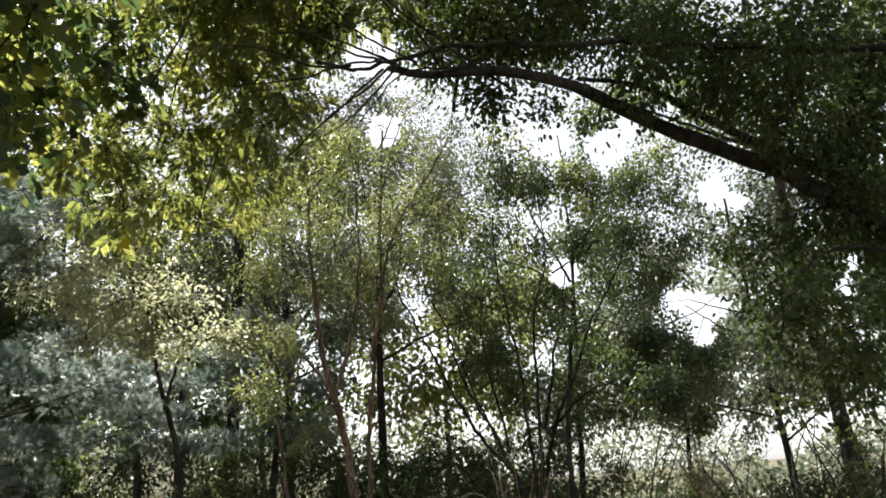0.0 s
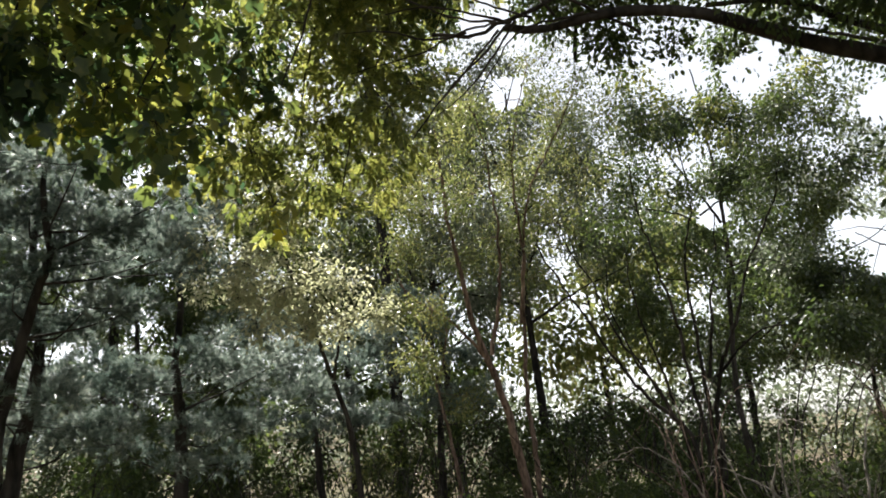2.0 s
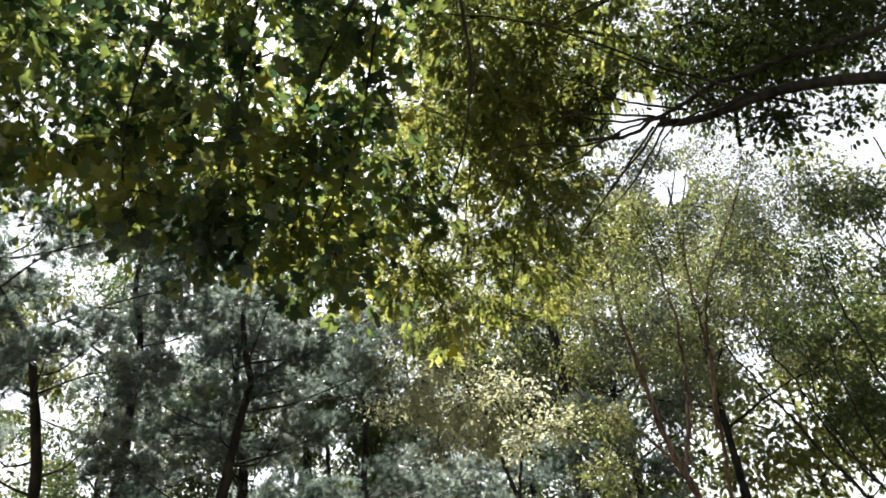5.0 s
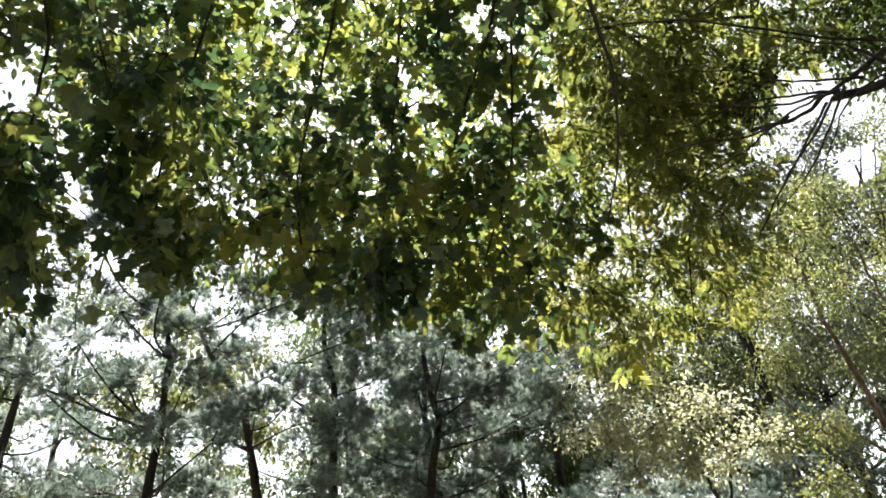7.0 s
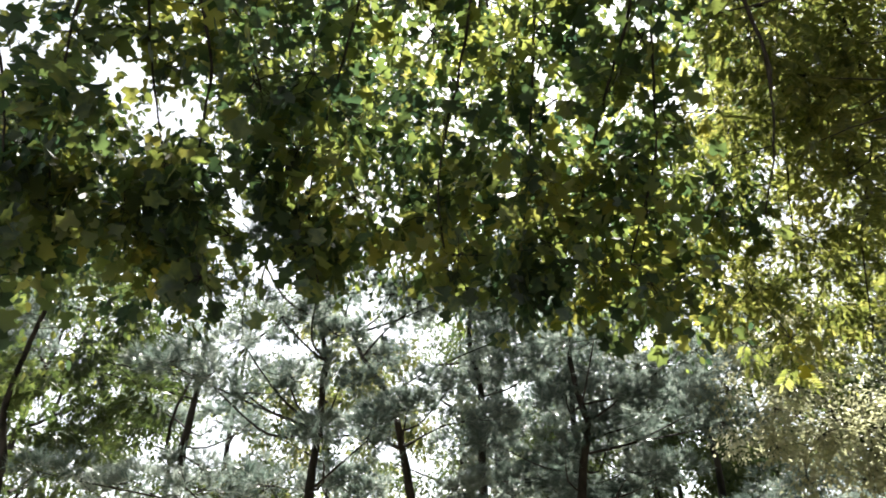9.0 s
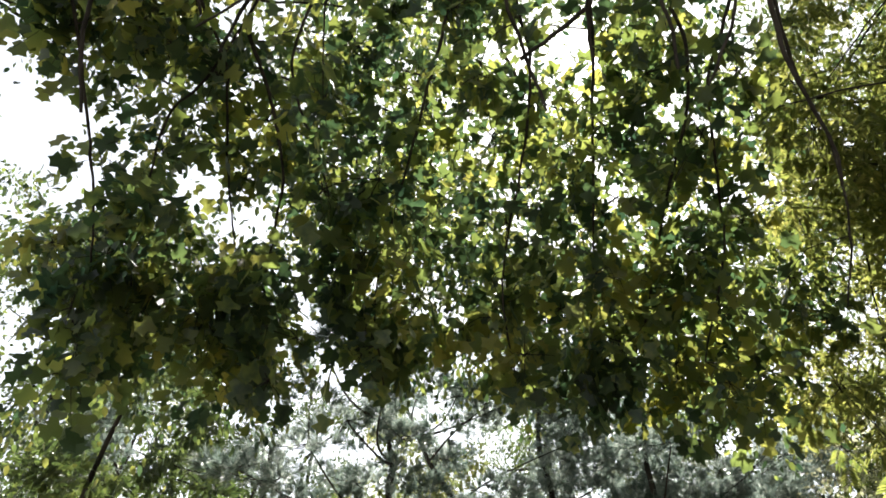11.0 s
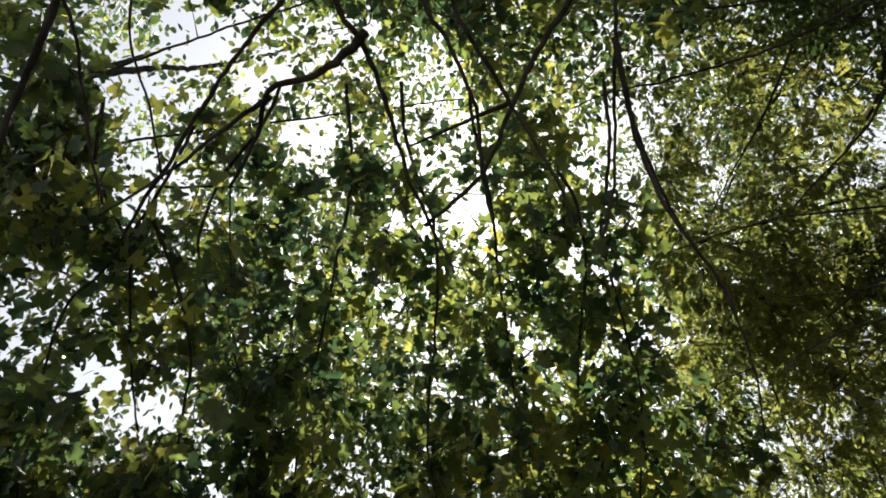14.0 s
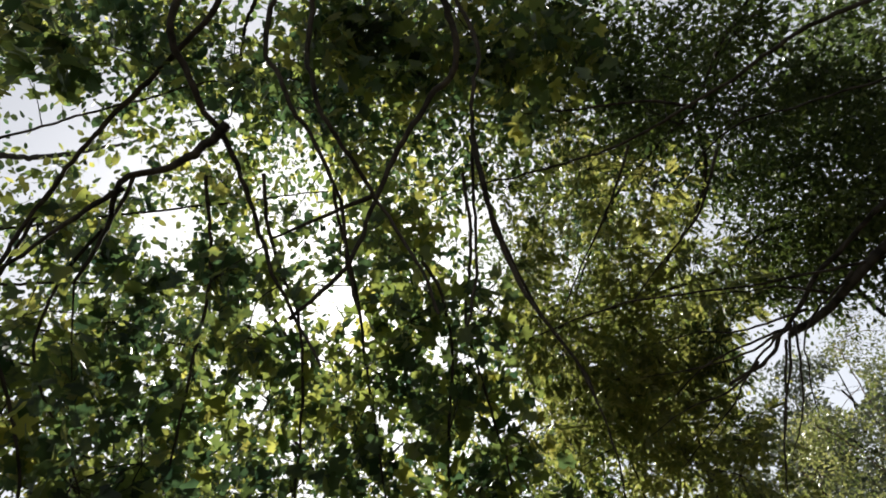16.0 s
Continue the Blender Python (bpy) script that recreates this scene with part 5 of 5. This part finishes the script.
pine([(-7.44, 7.34, 2.55), (-7.07, 7.39, 3.98), (-6.90, 7.37, 4.48), (-6.75, 7.32, 4.92), (-6.67, 7.01, 5.69), (-6.37, 6.81, 6.43)], 0.15,
     [
      (-6.61, 7.38, 5.57, 0.52), (-6.03, 7.36, 5.1, 0.49), (-6.98, 7.19, 5.4, 0.56), (-6.79, 7.82, 4.89, 0.66), (-6.26, 8.22, 5, 0.66),
      (-5.54, 8.14, 4.82, 0.5), (-5.34, 8.53, 4.64, 0.47), (-6.28, 8.23, 4.2, 0.69), (-6.61, 7.79, 4.19, 0.55), (-7.21, 7.24, 4.51, 0.47),
      (-5.95, 6.81, 5.71, 0.48), (-5.16, 7.9, 5.47, 0.49), (-5.37, 7.52, 5.3, 0.4)],
     "white pine with layered plumes, sunlit on top", full=0.75)
pine([(-8.10, 8.16, 1.36), (-8.03, 8.18, 2.54), (-7.79, 8.19, 3.70), (-7.70, 7.94, 4.75), (-7.38, 7.72, 5.87)], 0.16,
     [
      (-8.67, 7.31, 3.37, 0.83), (-7.74, 7.6, 2.98, 0.7), (-8.47, 7.76, 2.52, 0.74), (-7.65, 8.63, 3.38, 0.56), (-7.55, 8.83, 2.76, 0.75),
      (-8.46, 7.22, 2.45, 0.63), (-8.09, 6.68, 4.9, 0.66), (-8.15, 6.66, 3.83, 0.43),
      (-8.07, 7.54, 4.42, 0.5), (-7.49, 8.25, 4.04, 0.41), (-8.35, 7.46, 3.72, 0.41), (-7.86, 7.87, 4.09, 0.41)],
     "white pine with wide drooping lower boughs", full=0.9)
pine([(-6.97, 10.36, 1.01), (-6.93, 10.38, 2.20), (-6.88, 10.23, 3.66), (-6.67, 10.14, 4.59), (-6.53, 9.83, 5.70)], 0.15,
     [
      (-7.29, 9.7, 3.49, 0.79), (-7.23, 9.2, 2.47, 0.8), (-6.76, 10.18, 3.22, 0.84), (-6.16, 10.66, 3.54, 0.7), (-6.97, 10.3, 2.57, 0.7),
      (-6, 10.29, 2.62, 0.58), (-5.31, 10.7, 3.59, 0.78), (-5.06, 11.12, 2.83, 0.69), (-6.29, 10.37, 2.04, 0.59), (-6.54, 9.51, 5.62, 0.59),
      (-5.73, 9.12, 5.72, 0.46), (-6.08, 9.85, 3.91, 0.57), (-5.4, 9.95, 3.94, 0.47)],
     "white pine with full low plumes of soft needles", full=0.75)
pine([(-11.96, 3.31, 3.09), (-11.65, 3.08, 4.92), (-11.29, 3.04, 6.02), (-10.94, 2.94, 6.88), (-10.62, 2.83, 7.56)], 0.17,
     [
      (-12.29, 2.82, 6.07, 0.43), (-12.18, 3.74, 5.98, 0.43), (-12.02, 0.41, 7.44, 0.54), (-11.89, 0.24, 6.93, 0.63), (-11.37, 0.03, 7.33, 0.46),
      (-11.54, 0.6, 6.38, 0.45), (-11.82, 3.87, 5.15, 0.42), (-11.57, 4, 5.68, 0.42)],
     "white pine with a bare dark trunk and few boughs", full=0.8)
pine([(-4.34, 16.38, 0.27), (-4.25, 16.46, 1.88), (-4.09, 16.35, 3.85), (-4.26, 15.95, 5.64)], 0.12,
     [
      (-4.5, 15.44, 5.35, 0.66), (-3.92, 16.19, 4.99, 0.62), (-4.44, 16.15, 4.5, 0.68), (-3.51, 16.1, 3.9, 0.6), (-4.49, 15.9, 3.58, 0.67),
      (-3.8, 16.22, 3.05, 0.67), (-4.93, 16.13, 2.89, 0.61), (-3.2, 16.4, 2.77, 0.54), (-5.02, 15.52, 4.57, 0.53)],
     "shaded white pine behind the slender stems", full=0.7, tuft=0.2)
pine([(-6.80, 15.55, 0.53), (-6.84, 15.56, 2.07), (-6.82, 15.46, 3.47), (-6.91, 15.12, 5.15)], 0.12,
     [
      (-7.49, 15.36, 4.74, 0.77), (-6.79, 15.81, 4.63, 0.77), (-7.18, 15.67, 3.76, 0.84), (-6.31, 15.71, 3.45, 0.69), (-7.51, 14.77, 3.93, 0.61),
      (-6.52, 15.13, 2.72, 0.73), (-5.94, 15.82, 2.71, 0.61), (-5.82, 15.66, 4.15, 0.61)],
     "shaded white pine further back in the wood", full=0.7, tuft=0.2)

# ---- leafy tree beside the pines ----
side = thing("black_locust", (-9.98, 0.61, 0), "leafy green locust beside the pines", "tree")
limb(side, [(-9.98, 0.61, 0), (-9.75, 0.57, 3.74), (-9.45, 0.36, 4.86), (-9.07, 0.45, 5.79), (-8.65, 0.52, 6.59)], 0.1, 0.02, BARK, "trunk")
limb(side, [(-11.64, 2.93, 0), (-11.36, 2.86, 4.18), (-11.09, 2.72, 5.3), (-10.86, 2.78, 5.89), (-10.66, 2.84, 6.31)], 0.06, 0.02, BARK)
crown(side, grow(side, [(-8.49, -0.13, 6.28, 0.55), (-8.84, 0.42, 6.58, 0.65), (-9.51, 1.13, 6.98, 0.53), (-8.68, 1.01, 5.3, 0.38), (-9.84,
    1.73, 5.93, 0.44), (-9.41, 0.53, 5.17, 0.57), (-10.28, 1.37, 5.17, 0.62), (-10.38, 0.51, 4.74, 0.61), (-8.73, 1.44, 5.89, 0.4), (-8.38,
    1.7, 4.75, 0.37), (-9.75, 1.1, 4.36, 0.57), (-9.59, 0.14, 5.78, 0.5), (-10.28, 0.06, 5.4, 0.53)], FEATHER, GREEN, 0.2, 1.8, BARK, droop=0.15, lean=1.0, flat=0.45),
    FEATHER, GREEN)


# ---- taller trees behind ----
def forest_tree(az, dist, height, low, spread, material, size, label, cover=1.0, clusters=70, gaps=True, name="forest_tree", bark=BARK, lane=False):
    a = radians(az)
    x, y = math.sin(a) * dist, math.cos(a) * dist
    t = thing(name, (x, y, 0), label, "tree", "trees behind the clearing")
    limb(t, [(x, y, -0.1), (x + rng.randn() * 0.2, y + rng.randn() * 0.2, height * 0.5), (x + rng.randn() * 0.5, y + rng.randn() * 0.5,
        height * 0.95)],
         0.012 * min(height, 18), 0.03, bark, "trunk", 10, flare=0.3)
    for k in range(11):
        h = low + (height - low) * (k / 11.0) * 0.85
        b = k * 2.4 + rng.rand()
        reach = spread * (0.6 + 0.4 * rng.rand()) * (1.05 - 0.5 * k / 11)
        d = np.array((math.cos(b) * reach, math.sin(b) * reach, reach * 0.45))
        s0 = np.array((x, y, h))
        limb(t, [s0, s0 + d * 0.5 + rng.randn(3) * 0.15, s0 + d], 0.004 * height, 0.012, bark, "limb", 6)
    mid = (low + height) / 2
    heads = dome((x, y, mid + 0.4), (spread, spread, (height - low) / 2), clusters, spread * 0.26, -1)
    if lane:
        heads = sun_lane(heads, 0.08)
    leaves = grow(t, heads, SMALL, material, size, cover, bark,
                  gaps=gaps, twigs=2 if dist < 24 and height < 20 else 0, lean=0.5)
    crown(t, leaves, SMALL, material)


forest_tree(-17.5, 20, 27, 13.0, 5.6, GREEN, 0.19, "very tall tulip tree high behind the stems", 0.85, 70, lane=True)
forest_tree(-50, 15, 25, 13.5, 5.0, GREEN, 0.19, "very tall tulip tree high behind the pines", 0.8, 64, lane=True)
# added tree, made this tall so that its crown shades some pines
forest_tree(-39, 24, 27, 9.0, 4.8, DULL_GREEN, 0.2, "very tall broadleaf tree added to shade the pines", lane=True)
forest_tree(-53, 31, 20, 4.0, 4.8, GREEN, 0.17, "tall green tree behind the pines")
forest_tree(-72, 29, 21, 4.0, 4.8, DULL_GREEN, 0.17, "tall dark tree at the wood's edge")
forest_tree(-92, 22, 20, 5.0, 4.4, GREEN, 0.17, "broad green tree at the wood's edge")
forest_tree(-112, 17, 16, 5.0, 4.0, GREEN, 0.17, "leafy tree at the wood's edge")
forest_tree(-21, 25, 15, 4.5, 3.8, MYRTLE, 0.16, "olive-leaved tree in the wood")
forest_tree(-13, 23, 15, 5.0, 3.8, HAZE_PALED, 0.15, "slim green tree in the wood, leaves paled for haze", 1.3)
forest_tree(-6, 20, 13, 5.0, 3.6, HAZE_PALED, 0.12, "thin green tree in the wood, leaves paled for haze", 1.3)
forest_tree(9, 22, 9.5, 2.0, 3.4, GREEN, 0.12, "green tree behind the stems")
forest_tree(24, 20, 9, 2.0, 3.6, HAZE_PALED, 0.12, "green tree in the wood's shade")
forest_tree(28, 18, 17, 8.0, 5.4, GREEN, 0.15, "tall green tree behind the hardwood's limb", 0.6)
forest_tree(-38, 23, 11, 1.5, 4.4, DULL_GREEN, 0.17, "dark broadleaf tree behind the pines", 1.3)
forest_tree(40, 18, 13, 2.5, 4.0, DULL_GREEN, 0.17, "dark tree in the wood's shade")

for i, (az, dist, height) in enumerate(((-104, 27, 17), (-84, 30, 18), (-64, 29, 17), (-45, 27, 15), (-30, 28, 15), (-15, 27, 12), (-1, 26,
    11), (17, 28, 8),
                                        (33, 27, 9), (46, 25, 15))):
    forest_tree(az, dist, height, 1.5 if az < -20 or az > 20 else 2.5, 4.6, (GREEN, DULL_GREEN, MYRTLE, HAZE_PALED)[i % 4], 0.25, "tree in the further row of the wood", 1.2, 60)
forest_tree(-86, 14.5, 9, 1.5, 2.6, GREEN, 0.1, "leafy green tree beside the locust")


# ---- undergrowth ----
def shrub(az, dist, height, spread, material, size, label):
    a = radians(az)
    x, y = math.sin(a) * dist, math.cos(a) * dist
    t = thing("shrub", (x, y, 0), label, "shrub", "undergrowth")
    for k in range(7):
        b = k * 2.4 + rng.rand()
        d = np.array((math.cos(b) * spread * 0.7, math.sin(b) * spread * 0.7, height * (0.6 + 0.4 * rng.rand())))
        s0 = np.array((x, y, -0.05))
        limb(t, [s0, s0 + d * np.array((0.35, 0.35, 0.5)), s0 + d], 0.02, 0.006, BARK, "stem", 5)
    crown(t, grow(t, dome((x, y, height * 0.55), (spread, spread, height * 0.5), 26, spread * 0.33, -0.8), SMALL, material, size, 0.75, BARK, twigs=4,
                  gaps=False, lean=0.5), SMALL, material)


for i, az in enumerate(np.linspace(-100, 42, 13)):
    mat, text = ((GREEN, "green understorey shrub among the trunks"), (MYRTLE, "low olive understorey shrub among the trunks"),
                 (DULL_GREEN, "dark low understorey shrub among the trunks"))[i % 3]
    shrub(az + rng.randn() * 1.5, 16 + 6 * rng.rand(), 1.5 + 1.0 * rng.rand(), 1.3 + 0.5 * rng.rand(), mat, 0.11, text)

for az in range(-64, -14, 6):
    shrub(az + rng.randn(), 18 + rng.rand() * 2, 3.0 + 0.6 * rng.rand(), 1.7, DULL_GREEN, 0.12, "tall dark shrub between the pine trunks")
for az in range(-11, 13, 5):
    shrub(az + rng.randn(), 17 + rng.rand() * 2, 2.5 + 0.5 * rng.rand(), 1.7, DULL_GREEN, 0.12, "tall dark shrub behind the slender stems")
for az, dist in ((-3, 12.5), (4, 11.5), (9, 12), (15, 11), (20, 12), (27, 11.5), (-10, 13)):
    shrub(az, dist, 1.0 + 0.4 * rng.rand(), 0.9 + 0.3 * rng.rand(), DULL_GREEN, 0.07, "dark low brush under the many-stemmed trees")


def thicket(az, dist, height, count, material, label):
    """A tangle of thin bare stems that arch from one root."""
    a = radians(az)
    x, y = math.sin(a) * dist, math.cos(a) * dist
    t = thing("thicket", (x, y, 0), label, "brush", "bare thickets")
    for k in range(count):
        b = rng.rand() * 6.28
        reach = height * (0.25 + 0.5 * rng.rand())
        top = height * (0.55 + 0.5 * rng.rand())
        o = np.array((x + rng.randn() * 0.25, y + rng.randn() * 0.25, -0.05))
        d = np.array((math.cos(b), math.sin(b), 0))
        line = [o, o + d * reach * 0.3 + (0, 0, top * 0.6), o + d * reach * 0.8 + (0, 0, top), o + d * reach * 1.3 + (0, 0, top * (0.75 +
            0.3 * rng.rand()))]
        limb(t, line, 0.012 + 0.01 * rng.rand(), 0.003, material, "stem", 4, wander=0.06)
        main = SKELETON[t.name][-1]
        for q in main[len(main) // 3::max(1, len(main) // 5)]:
            v = unit(rng.randn(3) + np.array((0, 0, 0.5))) * height * 0.22
            limb(t, [q, q + v * 0.5 + rng.randn(3) * 0.03, q + v], 0.006, 0.002, material, "side_twig", 3, wander=0.05)


for az, dist, height, mat in ((7, 10.5, 2.0, DEADWOOD), (14, 10.5, 1.9, DEADWOOD), (21, 11, 2.2, BARK), (28, 11, 2.4, BARK), (2, 12.5, 2.6,
    BARK), (11, 12.5, 3.0, BARK),
                              (18, 12.5, 2.8, BARK_RED), (4, 11, 2.2, BARK_RED), (23, 12, 2.6, BARK), (-5, 12.5, 2.2, BARK), (-19, 14, 2.8,
                                  BARK), (-29, 14.5, 2.8, BARK), (-40, 15, 2.8, BARK), (-14, 13.5, 2.6, BARK), (-24, 15, 2.6, BARK), (-33,
                                  16, 2.6, BARK), (25, 10.5, 1.9, DEADWOOD)):
    thicket(az, dist, height, 5 if mat is DEADWOOD else 9, mat, "bare tangled brush with pale dry stems" if mat is DEADWOOD else "bare tangled brush of thin dark stems")


# ---- far woods ----
def far_woods():
    n = 80000
    a = np.radians(-150 + 230 * rng.rand(n))
    wave = np.array([noise.noise(Vector((k * 7.0, 0.2, 1.7))) for k in a])
    dist = 34 + 16 * rng.rand(n)
    h = (np.where(a > -0.35, 5.0 + 3.0 * wave, 6.0 + 3.5 * wave) - 3.6 * np.clip((a - 0.34) / 0.06, 0, 1)) * rng.rand(n) ** 1.25
    at = np.stack([np.sin(a) * dist, np.cos(a) * dist, h + bank(np.sin(a) * dist, np.cos(a) * dist)], 1)
    normal = rng.randn(n, 3)
    normal[:, 2] += 0.6
    v, f = place_blades(SMALL, at, unit(rng.randn(n, 3)), normal, 0.36 * (0.5 + 0.9 * rng.rand(n) ** 2))
    w = new("far_woods", raw_mesh("far_woods", v, f, HAZE_PALED))
    tagged(w, "distant green woods closing off the clearing", "woods", kind="stuff")


far_woods()
